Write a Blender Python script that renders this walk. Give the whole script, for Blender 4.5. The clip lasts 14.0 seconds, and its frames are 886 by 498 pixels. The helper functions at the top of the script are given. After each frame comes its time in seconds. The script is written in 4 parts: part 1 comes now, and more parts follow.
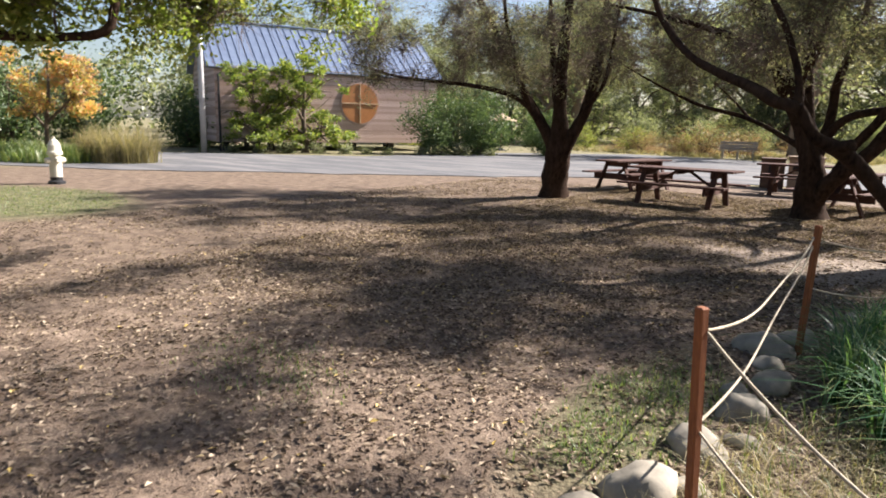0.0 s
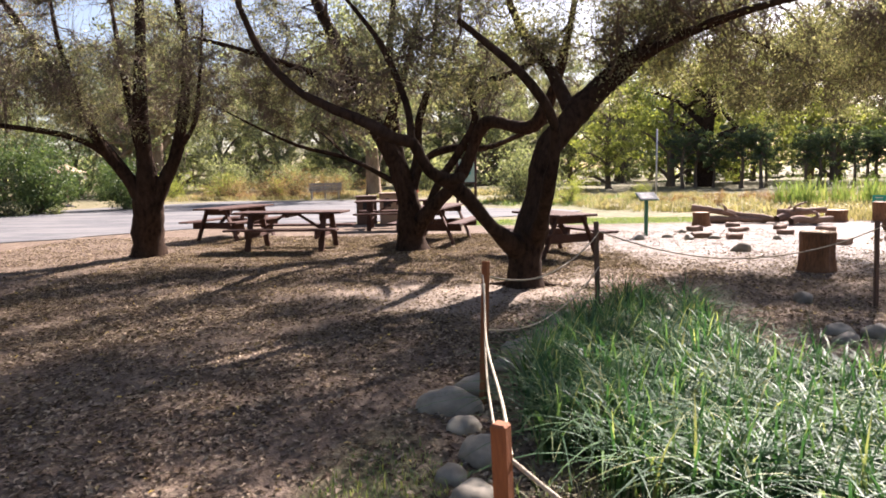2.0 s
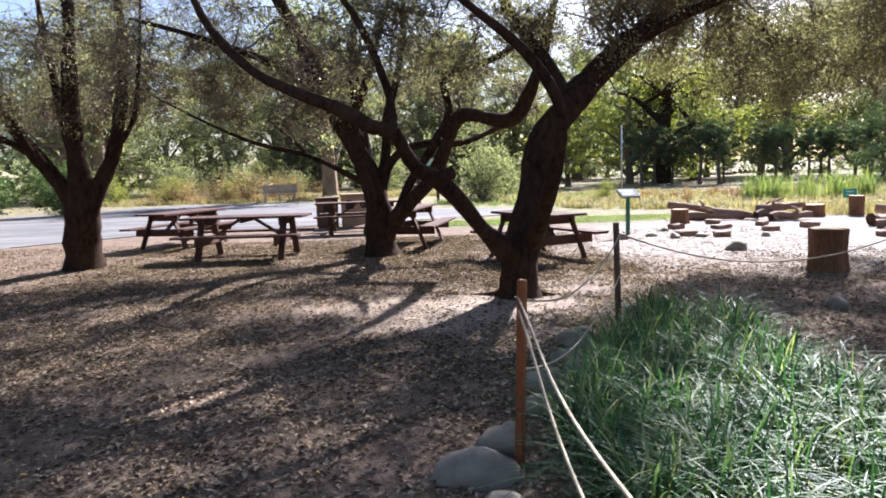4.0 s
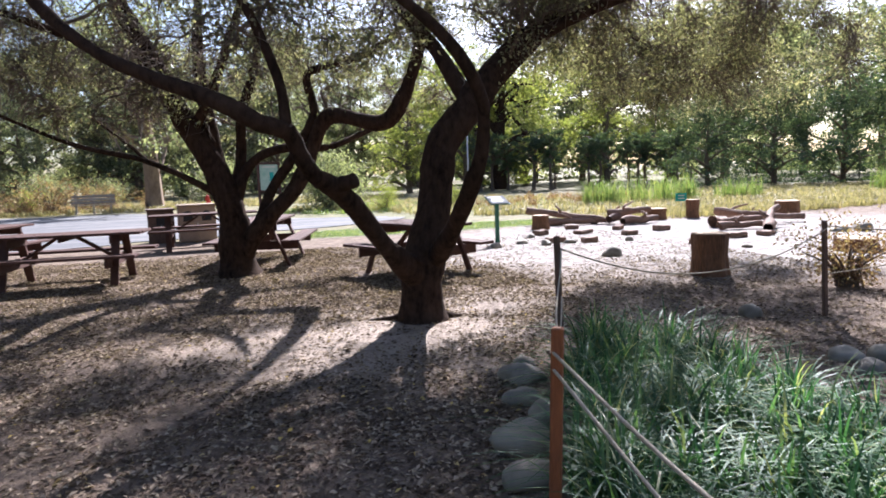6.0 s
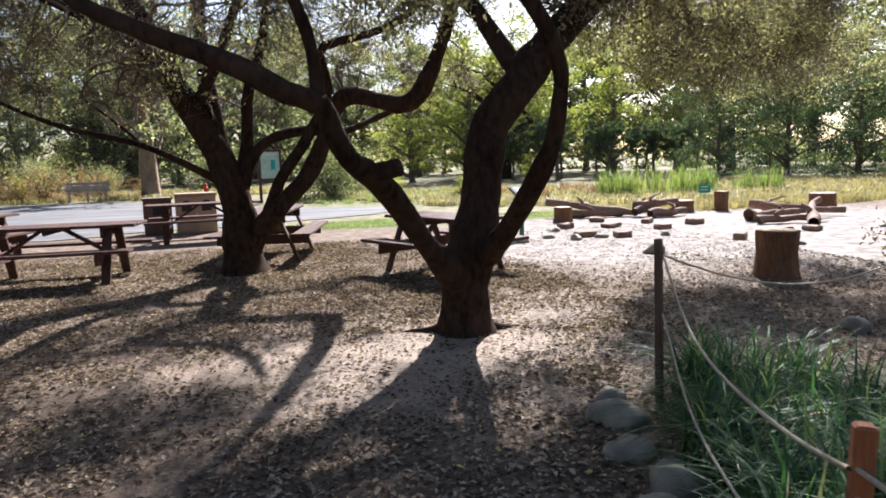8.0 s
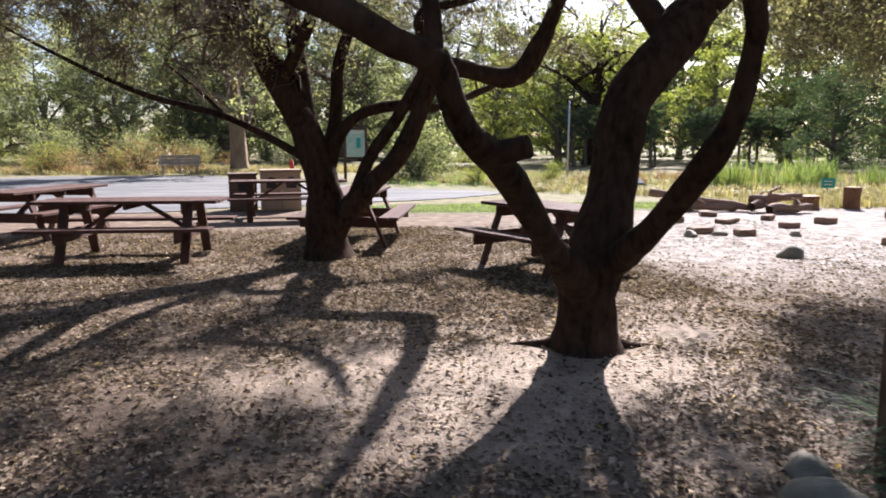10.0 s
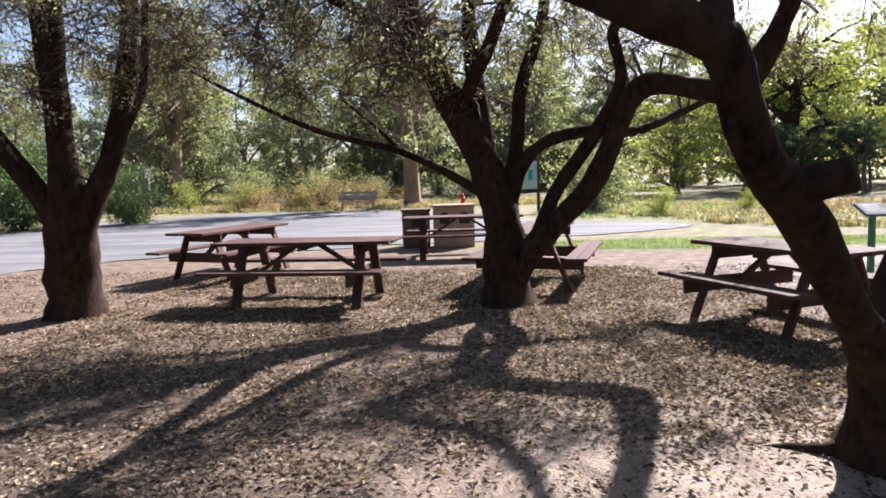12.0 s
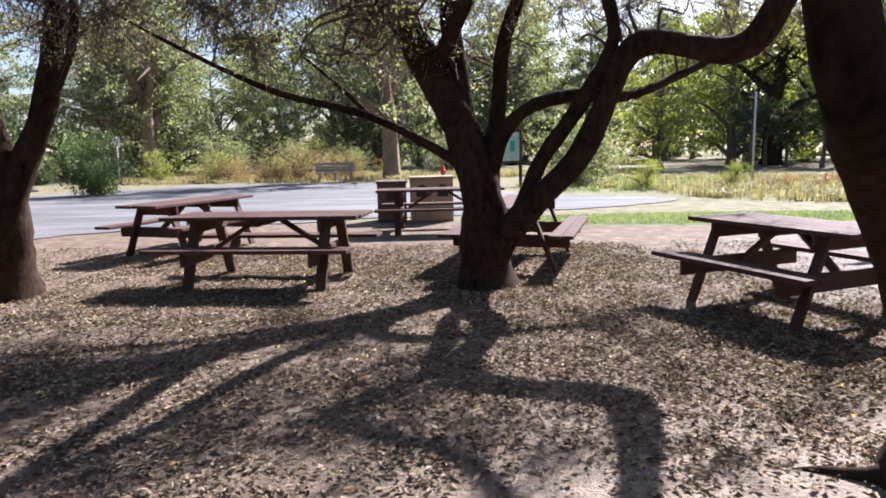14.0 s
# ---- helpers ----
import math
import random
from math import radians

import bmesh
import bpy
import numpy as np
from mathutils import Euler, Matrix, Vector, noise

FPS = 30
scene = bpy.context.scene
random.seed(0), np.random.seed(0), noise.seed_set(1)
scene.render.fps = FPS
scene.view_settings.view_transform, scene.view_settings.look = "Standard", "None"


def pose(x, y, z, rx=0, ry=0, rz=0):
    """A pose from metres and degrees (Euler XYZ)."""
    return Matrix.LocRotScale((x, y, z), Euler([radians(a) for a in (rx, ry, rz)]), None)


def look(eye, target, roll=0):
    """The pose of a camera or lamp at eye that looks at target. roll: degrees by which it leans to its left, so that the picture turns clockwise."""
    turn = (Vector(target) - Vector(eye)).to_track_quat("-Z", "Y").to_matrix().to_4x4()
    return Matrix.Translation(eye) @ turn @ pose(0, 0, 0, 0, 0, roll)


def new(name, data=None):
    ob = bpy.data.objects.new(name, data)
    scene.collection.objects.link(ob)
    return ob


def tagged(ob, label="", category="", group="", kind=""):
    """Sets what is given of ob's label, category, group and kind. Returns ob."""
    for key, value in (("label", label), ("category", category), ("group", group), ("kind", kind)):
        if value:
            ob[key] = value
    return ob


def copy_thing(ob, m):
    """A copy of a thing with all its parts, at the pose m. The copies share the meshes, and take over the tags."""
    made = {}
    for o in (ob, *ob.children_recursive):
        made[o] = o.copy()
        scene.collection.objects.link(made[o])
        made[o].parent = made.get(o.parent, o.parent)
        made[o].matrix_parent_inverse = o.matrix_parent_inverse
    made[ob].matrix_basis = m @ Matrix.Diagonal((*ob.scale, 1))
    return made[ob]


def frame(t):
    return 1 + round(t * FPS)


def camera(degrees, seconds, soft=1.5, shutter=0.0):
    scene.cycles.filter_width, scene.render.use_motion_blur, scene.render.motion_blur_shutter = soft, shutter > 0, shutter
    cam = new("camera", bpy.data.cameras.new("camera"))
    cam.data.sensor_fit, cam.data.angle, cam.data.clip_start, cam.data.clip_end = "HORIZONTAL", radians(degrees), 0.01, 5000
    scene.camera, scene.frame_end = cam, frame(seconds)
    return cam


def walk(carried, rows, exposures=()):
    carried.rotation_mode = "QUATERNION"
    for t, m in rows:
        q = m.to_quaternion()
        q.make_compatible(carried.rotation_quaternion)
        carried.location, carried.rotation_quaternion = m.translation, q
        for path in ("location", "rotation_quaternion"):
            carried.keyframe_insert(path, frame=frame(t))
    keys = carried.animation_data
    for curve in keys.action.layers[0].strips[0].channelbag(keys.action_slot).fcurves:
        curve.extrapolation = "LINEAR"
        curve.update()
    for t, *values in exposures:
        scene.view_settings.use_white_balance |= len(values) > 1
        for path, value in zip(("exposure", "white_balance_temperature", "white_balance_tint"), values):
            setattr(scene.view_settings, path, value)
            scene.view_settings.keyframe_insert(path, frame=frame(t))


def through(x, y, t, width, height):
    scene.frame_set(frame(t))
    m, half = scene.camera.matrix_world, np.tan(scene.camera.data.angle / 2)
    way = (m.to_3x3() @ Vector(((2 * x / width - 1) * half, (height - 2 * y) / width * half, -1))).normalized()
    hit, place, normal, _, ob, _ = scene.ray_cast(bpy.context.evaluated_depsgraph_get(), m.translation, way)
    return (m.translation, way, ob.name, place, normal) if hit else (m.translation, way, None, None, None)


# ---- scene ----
cam = camera(67.8, 14.0, soft=1.75, shutter=0.25)
PATH = [
    (0, (0.092, 0.426, 1.577), (-1.119, 1.974, 1.205), 1.3),
    (0.5, (-0.185, 0.662, 1.582), (-1.267, 2.314, 1.266), -2.1),
    (1, (-0.391, 0.948, 1.539), (-1.021, 2.831, 1.293), -0.7),
    (1.5, (-0.559, 1.19, 1.523), (-0.834, 3.157, 1.283), -1.7),
    (2, (-0.652, 1.41, 1.522), (-0.78, 3.392, 1.288), -1.2),
    (2.2, (-0.669, 1.564, 1.502), (-0.795, 3.547, 1.274), -1.1),
    (4.3, (-1.152, 2.6, 1.479), (-1.067, 4.584, 1.241), -2.4),
    (4.5, (-1.236, 2.696, 1.492), (-1.059, 4.675, 1.262), -2.6),
    (5, (-1.395, 2.929, 1.483), (-1.114, 4.898, 1.273), -3.4),
    (5.5, (-1.474, 3.228, 1.494), (-1.113, 5.183, 1.274), -2.7),
    (6, (-1.597, 3.523, 1.5), (-1.094, 5.445, 1.267), -2.1),
    (6.5, (-1.626, 3.845, 1.489), (-1.071, 5.754, 1.276), -2.1),
    (7, (-1.593, 4.142, 1.499), (-1.018, 6.046, 1.289), -2.1),
    (7.5, (-1.694, 4.425, 1.499), (-1.126, 6.328, 1.266), -1.8),
    (7.7, (-1.74, 4.501, 1.495), (-1.194, 6.409, 1.249), -1.8),
    (9.8, (-1.811, 5.472, 1.462), (-1.484, 7.417, 1.133), 0.3),
    (10, (-1.823, 5.578, 1.464), (-1.543, 7.534, 1.152), -0.1),
    (10.5, (-1.882, 5.845, 1.462), (-1.761, 7.82, 1.175), -0.5),
    (11, (-1.994, 6.138, 1.461), (-2.011, 8.118, 1.183), -1.5),
    (11.5, (-2.031, 6.37, 1.471), (-2.191, 8.348, 1.221), -2.1),
    (12, (-1.999, 6.621, 1.48), (-2.219, 8.598, 1.269), -1.8),
    (12.5, (-2.02, 6.803, 1.48), (-2.174, 8.786, 1.269), -1.9),
    (13, (-2.053, 6.97, 1.444), (-2.158, 8.954, 1.211), -1.8),
    (13.5, (-2.017, 7.181, 1.459), (-2.159, 9.157, 1.189), -1.2),
    (14, (-1.988, 7.323, 1.44), (-2.153, 9.294, 1.145), -1.4),
]
EXPOSURES = [(0.0, 1.76, 6470, 14), (1.0, 2.05, 6820, 19), (2.0, 2.09, 6650, 22), (4.5, 2.05, 5800, 18), (6.0, 2.0, 5720, 18), (7.5, 1.9, 5950, 15), (10.0, 1.84, 6120, 18), (12.0, 1.91, 6020, 19), (14.0, 1.93, 5870, 19)]
walk(cam, [(t, look(eye, target, roll)) for t, eye, target, roll in PATH], EXPOSURES)

# ---- light ----
SUN = Vector((0.67, 1.12, 1.0)).normalized()
world = bpy.data.worlds.new("world")
scene.world = world
world.use_nodes = True
wn = world.node_tree.nodes
sky = wn.new("ShaderNodeTexSky")
sky.sky_type = "NISHITA"
sky.sun_disc = False
sky.sun_elevation = math.asin(SUN.z)
sky.sun_rotation = math.atan2(SUN.x, SUN.y)
sky.dust_density = 1.5
wn["Background"].inputs["Strength"].default_value = 0.05
world.node_tree.links.new(sky.outputs["Color"], wn["Background"].inputs["Color"])
sun = new("sun", bpy.data.lights.new("sun", "SUN"))
sun.data.energy, sun.data.angle, sun.data.color = 5.0, radians(0.6), (1.0, 0.96, 0.9)
sun.matrix_world = look(SUN * 60, (0, 0, 0))


# ---- materials ----
class Nodes:
    """A short way to wire a node material."""

    def __init__(self, name):
        self.m = bpy.data.materials.new(name)
        self.m.use_nodes = True
        self.t = self.m.node_tree
        self.t.nodes.clear()
        self.out = self.t.nodes.new("ShaderNodeOutputMaterial")

    def add(self, kind, **sets):
        n = self.t.nodes.new("ShaderNode" + kind)
        for k, v in sets.items():
            n.inputs[k.replace("_", " ")].default_value = v
        return n

    def link(self, a, b):
        self.t.links.new(a, b)

    def coords(self):
        return self.add("TexCoord").outputs["Object"]

    def place(self):
        return self.add("NewGeometry").outputs["Position"]

    def noise(self, vec, scale, detail=4.0, rough=0.6):
        n = self.add("TexNoise", Scale=scale, Detail=detail, Roughness=rough)
        self.link(vec, n.inputs["Vector"])
        return n.outputs["Fac"]

    def ramp(self, fac, *stops):
        r = self.add("ValToRGB")
        e = r.color_ramp.elements
        while len(e) < len(stops):
            e.new(0.5)
        for k, (p, c) in enumerate(stops):
            e[k].position = p
            e[k].color = (*c, 1) if len(c) == 3 else c
        self.link(fac, r.inputs["Fac"])
        return r.outputs["Color"]

    def mix(self, fac, a, b, mode="MIX"):
        n = self.t.nodes.new("ShaderNodeMix")
        n.data_type, n.blend_type = "RGBA", mode
        for k, v in ((0, fac), (6, a), (7, b)):
            if isinstance(v, (int, float)):
                n.inputs[k].default_value = v
            elif isinstance(v, tuple):
                n.inputs[k].default_value = (*v, 1)
            else:
                self.link(v, n.inputs[k])
        return n.outputs[2]

    def math(self, op, a, b=0.0, clamp=False):
        n = self.t.nodes.new("ShaderNodeMath")
        n.operation, n.use_clamp = op, clamp
        for k, v in ((0, a), (1, b)):
            if isinstance(v, (int, float)):
                n.inputs[k].default_value = v
            else:
                self.link(v, n.inputs[k])
        return n.outputs[0]

    def bump(self, height, strength, dist=0.02):
        b = self.add("Bump", Strength=strength, Distance=dist)
        self.link(height, b.inputs["Height"])
        return b.outputs["Normal"]

    def surface(self, colour, rough=0.8, normal=None, metal=0.0, spec=0.3):
        p = self.add("BsdfPrincipled", Metallic=metal)
        p.inputs["Specular IOR Level"].default_value = spec
        if isinstance(rough, (int, float)):
            p.inputs["Roughness"].default_value = rough
        else:
            self.link(rough, p.inputs["Roughness"])
        if isinstance(colour, tuple):
            p.inputs["Base Color"].default_value = (*colour, 1)
        else:
            self.link(colour, p.inputs["Base Color"])
        if normal:
            self.link(normal, p.inputs["Normal"])
        self.link(p.outputs[0], self.out.inputs["Surface"])
        return self.m


def plain(name, dark, light, scale=12.0, rough=0.8, bump=0.3, stretch=(1, 1, 1), metal=0.0, vary=0.15, spec=0.3):
    """A worn two-tone surface: grain, larger blotches, relief, and a shift from piece to piece."""
    s = Nodes(name)
    m = s.add("Mapping")
    m.inputs["Scale"].default_value = stretch
    s.link(s.coords(), m.inputs["Vector"])
    fine = s.noise(m.outputs["Vector"], scale, 6, 0.65)
    broad = s.noise(s.coords(), scale * 0.17, 3)
    c = s.ramp(s.mix(0.35, fine, broad), (0.3, dark), (0.7, light))
    rnd = s.add("ObjectInfo").outputs["Random"]
    f = s.math("ADD", s.math("MULTIPLY", rnd, 2 * vary), 1 - vary)
    c = s.mix(1.0, c, s.ramp(f, (0, (0, 0, 0)), (1, (1, 1, 1))), "MULTIPLY") if vary else c
    r = s.math("ADD", s.math("MULTIPLY", fine, 0.25), rough - 0.12, True)
    return s.surface(c, r, s.bump(fine, bump, 0.01), metal, spec)


def leafy(name, stops, through=0.45, gloss=0.03):
    """Leaves: each one takes its own tint; light shines through them."""
    s = Nodes(name)
    rnd = s.add("NewGeometry").outputs["Random Per Island"]
    c = s.ramp(rnd, *stops)
    broad = s.noise(s.place(), 0.9, 2)
    c = s.mix(0.5, c, s.ramp(broad, (0.3, (0.55, 0.55, 0.55)), (0.7, (1.25, 1.25, 1.2))), "MULTIPLY")
    d, t, g = s.add("BsdfDiffuse"), s.add("BsdfTranslucent"), s.add("BsdfGlossy", Roughness=0.45)
    s.link(c, d.inputs["Color"])
    s.link(s.mix(1.0, c, (1.3, 1.38, 0.75), "MULTIPLY"), t.inputs["Color"])
    a, b = s.add("MixShader", Fac=through), s.add("MixShader", Fac=gloss)
    s.link(d.outputs[0], a.inputs[1])
    s.link(t.outputs[0], a.inputs[2])
    s.link(a.outputs[0], b.inputs[1])
    s.link(g.outputs[0], b.inputs[2])
    s.link(b.outputs[0], s.out.inputs["Surface"])
    return s.m


def ground_material():
    """Trodden earth, a pale sandy play area, green verges and a straw meadow, told apart by where they lie."""
    s = Nodes("earth")
    pos = s.place()
    big, mid, fine = s.noise(pos, 0.55, 4), s.noise(pos, 4.0, 5), s.noise(pos, 60.0, 4, 0.7)
    speck = s.noise(pos, 22.0, 4, 0.75)
    earth = s.ramp(mid, (0.3, (0.105, 0.074, 0.054)), (0.55, (0.205, 0.149, 0.107)), (0.75, (0.35, 0.262, 0.194)))
    earth = s.mix(s.ramp(speck, (0.53, (0, 0, 0)), (0.66, (0.75, 0.75, 0.75))), earth, (0.085, 0.055, 0.04))
    sand = s.ramp(s.mix(0.6, speck, mid), (0.34, (0.11, 0.092, 0.082)), (0.47, (0.255, 0.222, 0.198)), (0.62, (0.45, 0.405, 0.368)))
    straw = s.ramp(s.noise(pos, 2.2, 5), (0.3, (0.1, 0.105, 0.05)), (0.5, (0.2, 0.178, 0.098)), (0.75, (0.33, 0.275, 0.165)))
    green = s.ramp(mid, (0.3, (0.05, 0.08, 0.02)), (0.7, (0.15, 0.19, 0.06)))
    xyz = s.add("SeparateXYZ")
    s.link(pos, xyz.inputs[0])
    x, y = xyz.outputs["X"], xyz.outputs["Y"]
    wob = s.math("MULTIPLY", s.math("SUBTRACT", big, 0.5), 5.0)

    def disc(cx, cy, rx, ry, soft=0.3):
        ex = s.math("POWER", s.math("DIVIDE", s.math("SUBTRACT", x, cx), rx), 2.0)
        ey = s.math("POWER", s.math("DIVIDE", s.math("SUBTRACT", y, cy), ry), 2.0)
        e = s.math("SUBTRACT", s.math("ADD", s.math("ADD", ex, ey), s.math("MULTIPLY", wob, 0.15)), 1.0)
        return s.math("SUBTRACT", 0.5, s.math("DIVIDE", e, soft), True)

    far = s.math("DIVIDE", s.math("SUBTRACT", s.math("ADD", y, s.math("MULTIPLY", wob, 0.3)), 20.6), 0.8, True)
    left = s.math("DIVIDE", s.math("SUBTRACT", s.math("MULTIPLY", x, -1.0), 22.0), 2.0, True)
    c = s.mix(disc(7.6, 15.2, 6.4, 4.6, 0.9), earth, sand)
    dust = s.ramp(s.mix(0.5, speck, mid), (0.35, (0.25, 0.195, 0.152)), (0.6, (0.47, 0.385, 0.31)))
    c = s.mix(s.math("MULTIPLY", disc(0.0, 9.6, 2.3, 1.6, 1.3), 0.7), c, dust)
    c = s.mix(s.math("MAXIMUM", far, left), c, straw)
    c = s.mix(s.math("MULTIPLY", disc(2.2, 20.8, 5.0, 1.3), 0.8), c, green)
    c = s.mix(s.math("MULTIPLY", disc(-14.0, 5.0, 3.0, 1.9, 0.8), 0.55), c, green)
    c = s.mix(s.math("MULTIPLY", disc(-1.2, 4.0, 0.36, 1.2, 1.2), 0.45), c, green)
    c = s.mix(s.math("MULTIPLY", disc(8.0, 29.0, 8.5, 5.0, 0.6), 0.3), c, green)
    c = s.mix(s.ramp(fine, (0.4, (0.35, 0.35, 0.35)), (0.6, (0, 0, 0))), c, (0.06, 0.045, 0.035))
    h = s.math("ADD", s.math("MULTIPLY", fine, 0.35), speck)
    return s.surface(c, 0.92, s.bump(h, 0.8, 0.03), spec=0.15)


def board_material(name, dark, light):
    return plain(name, dark, light, 26, 0.78, 0.4, (1.0, 9.0, 9.0), vary=0.2, spec=0.15)


def siding_material():
    s = Nodes("siding_wood")
    c = s.coords()
    m = s.add("Mapping")
    m.inputs["Scale"].default_value = (0.7, 6, 6)
    s.link(c, m.inputs["Vector"])
    g = s.noise(m.outputs["Vector"], 6, 5)
    isl = s.add("ObjectInfo").outputs["Random"]
    k = s.ramp(s.mix(0.5, g, isl), (0.25, (0.32, 0.22, 0.18)), (0.75, (0.56, 0.42, 0.37)))
    return s.surface(k, 0.75, s.bump(g, 0.3))


def road_material():
    """Worn asphalt: fine grit, dusty drifts, darker wheel-worn and patched areas."""
    s = Nodes("dusty_asphalt")
    pos = s.place()
    m = s.add("Mapping")
    m.inputs["Rotation"].default_value = (0, 0, radians(-40))
    m.inputs["Scale"].default_value = (0.25, 1.1, 1)
    s.link(pos, m.inputs["Vector"])
    grit, mid, drift = s.noise(pos, 45, 4, 0.7), s.noise(pos, 2.2, 5), s.noise(m.outputs["Vector"], 0.9, 4)
    c = s.ramp(s.mix(0.4, grit, mid), (0.3, (0.068, 0.067, 0.069)), (0.7, (0.145, 0.143, 0.145)))
    c = s.mix(s.ramp(drift, (0.45, (0, 0, 0)), (0.62, (0.7, 0.7, 0.7))), c, (0.2, 0.188, 0.178))
    return s.surface(c, 0.88, s.bump(grit, 0.5, 0.01), spec=0.2)


earth = ground_material()
asphalt = road_material()
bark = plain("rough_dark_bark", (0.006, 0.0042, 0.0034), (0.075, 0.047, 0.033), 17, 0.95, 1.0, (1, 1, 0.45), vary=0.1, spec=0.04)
pale_bark = plain("greyish_bark", (0.06, 0.045, 0.032), (0.2, 0.15, 0.11), 9, 0.9, 0.9, (1, 1, 0.35), vary=0.15, spec=0.2)
tan_bark = plain("tan_bark", (0.11, 0.075, 0.05), (0.3, 0.22, 0.15), 8, 0.9, 0.9, (1, 1, 0.35), vary=0.1, spec=0.2)
stained = board_material("brown_stained_board", (0.045, 0.022, 0.017), (0.13, 0.071, 0.056))
post_wood = plain("red_brown_post", (0.15, 0.05, 0.022), (0.34, 0.125, 0.05), 20, 0.75, 0.4, (4, 4, 0.6), vary=0.2)
grey_wood = plain("weathered_grey_wood", (0.06, 0.036, 0.026), (0.19, 0.12, 0.085), 20, 0.85, 0.5, (4, 4, 0.6))
pale_wood = plain("pale_weathered_wood", (0.2, 0.17, 0.14), (0.4, 0.36, 0.31), 20, 0.85, 0.4, (1, 5, 5))
stump_bark = plain("stump_wood", (0.07, 0.032, 0.016), (0.3, 0.15, 0.075), 14, 0.85, 0.8, (3, 3, 0.5))
cut_wood = plain("sawn_end_grain", (0.3, 0.19, 0.1), (0.55, 0.39, 0.25), 16, 0.8, 0.3)
log_wood = plain("dry_barkless_log", (0.09, 0.05, 0.034), (0.36, 0.23, 0.165), 9, 0.85, 0.8, (0.5, 5, 5))
rope_fibre = plain("cream_rope", (0.28, 0.22, 0.15), (0.56, 0.48, 0.36), 90, 0.85, 0.6, vary=0)
stone = plain("grey_river_stone", (0.14, 0.12, 0.092), (0.38, 0.335, 0.26), 7, 0.8, 0.5, vary=0.25)
leaf_oak = leafy("oak_leaf", ((0, (0.075, 0.075, 0.043)), (0.5, (0.16, 0.152, 0.09)), (0.8, (0.27, 0.25, 0.16)), (1, (0.37, 0.32, 0.225))), 0.58, 0.06)
leaf_green = leafy("fresh_leaf", ((0, (0.1, 0.14, 0.03)), (0.6, (0.19, 0.235, 0.055)), (1, (0.33, 0.32, 0.09))), 0.58)
leaf_autumn = leafy("autumn_leaf", ((0, (0.3, 0.3, 0.1)), (0.4, (0.52, 0.4, 0.15)), (0.75, (0.58, 0.33, 0.13)), (1, (0.55, 0.22, 0.12))), 0.5)
leaf_wood = leafy("woodland_leaf", ((0, (0.08, 0.092, 0.058)), (0.5, (0.18, 0.195, 0.12)), (1, (0.36, 0.355, 0.22))), 0.48)
leaf_bush = leafy("deep_green_leaf", ((0, (0.045, 0.075, 0.03)), (0.6, (0.085, 0.125, 0.05)), (1, (0.16, 0.2, 0.08))), 0.35)
leaf_yellow = leafy("sunny_leaf", ((0, (0.14, 0.165, 0.045)), (0.6, (0.23, 0.25, 0.075)), (1, (0.37, 0.35, 0.12))), 0.5)
leaf_dark = leafy("dark_shrub_leaf", ((0, (0.042, 0.068, 0.043)), (0.6, (0.08, 0.112, 0.062)), (1, (0.14, 0.17, 0.088))), 0.3)
blade_green = leafy("grass_blade", ((0, (0.022, 0.065, 0.03)), (0.5, (0.05, 0.122, 0.05)), (0.88, (0.13, 0.21, 0.085)), (1, (0.36, 0.36, 0.17))), 0.42, 0.025)
blade_straw = leafy("straw_blade", ((0, (0.15, 0.145, 0.072)), (0.35, (0.26, 0.22, 0.122)), (1, (0.43, 0.345, 0.215))), 0.4, 0.03)
blade_reed = leafy("reed_blade", ((0, (0.09, 0.14, 0.045)), (0.6, (0.16, 0.22, 0.07)), (1, (0.33, 0.32, 0.13))), 0.5, 0.05)
leaf_dry = leafy("dry_leaf", ((0, (0.16, 0.08, 0.05)), (0.6, (0.32, 0.2, 0.12)), (1, (0.42, 0.33, 0.18))), 0.35)
blade_dry = leafy("dry_brush", ((0, (0.14, 0.07, 0.045)), (0.6, (0.3, 0.17, 0.1)), (1, (0.4, 0.27, 0.15))), 0.3, 0.03)
litter_leaf = leafy("fallen_leaf", ((0, (0.06, 0.041, 0.031)), (0.4, (0.15, 0.108, 0.078)), (0.75, (0.31, 0.24, 0.175)), (0.985, (0.45, 0.36, 0.265)), (1, (0.6, 0.43, 0.12))), 0.1, 0.0)
siding = siding_material()
roof_metal = plain("blue_grey_metal_roof", (0.17, 0.21, 0.3), (0.25, 0.3, 0.4), 3, 0.35, 0.1, vary=0, metal=0.5)
# near-black albedo paints the crawl-space shade into floor frame, piers and wall core
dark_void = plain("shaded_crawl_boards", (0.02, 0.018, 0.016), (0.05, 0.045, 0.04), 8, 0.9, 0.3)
copper_glass = plain("amber_window_pane", (0.26, 0.095, 0.03), (0.43, 0.18, 0.055), 3, 0.35, 0.05, vary=0.25, spec=0.6)
white_paint = plain("cream_paint", (0.58, 0.53, 0.42), (0.78, 0.74, 0.62), 8, 0.6, 0.2)
black_paint = plain("black_paint", (0.015, 0.015, 0.016), (0.04, 0.04, 0.042), 10, 0.5, 0.2)
red_paint = plain("red_paint", (0.4, 0.03, 0.02), (0.6, 0.06, 0.035), 10, 0.5, 0.2)
green_paint = plain("dark_green_paint", (0.02, 0.09, 0.06), (0.04, 0.15, 0.1), 10, 0.5, 0.2)
teal_paint = plain("teal_paint", (0.02, 0.28, 0.24), (0.04, 0.4, 0.34), 10, 0.5, 0.2)
panel_paint = plain("faded_sign_panel", (0.07, 0.08, 0.09), (0.14, 0.15, 0.16), 14, 0.9, 0.1)
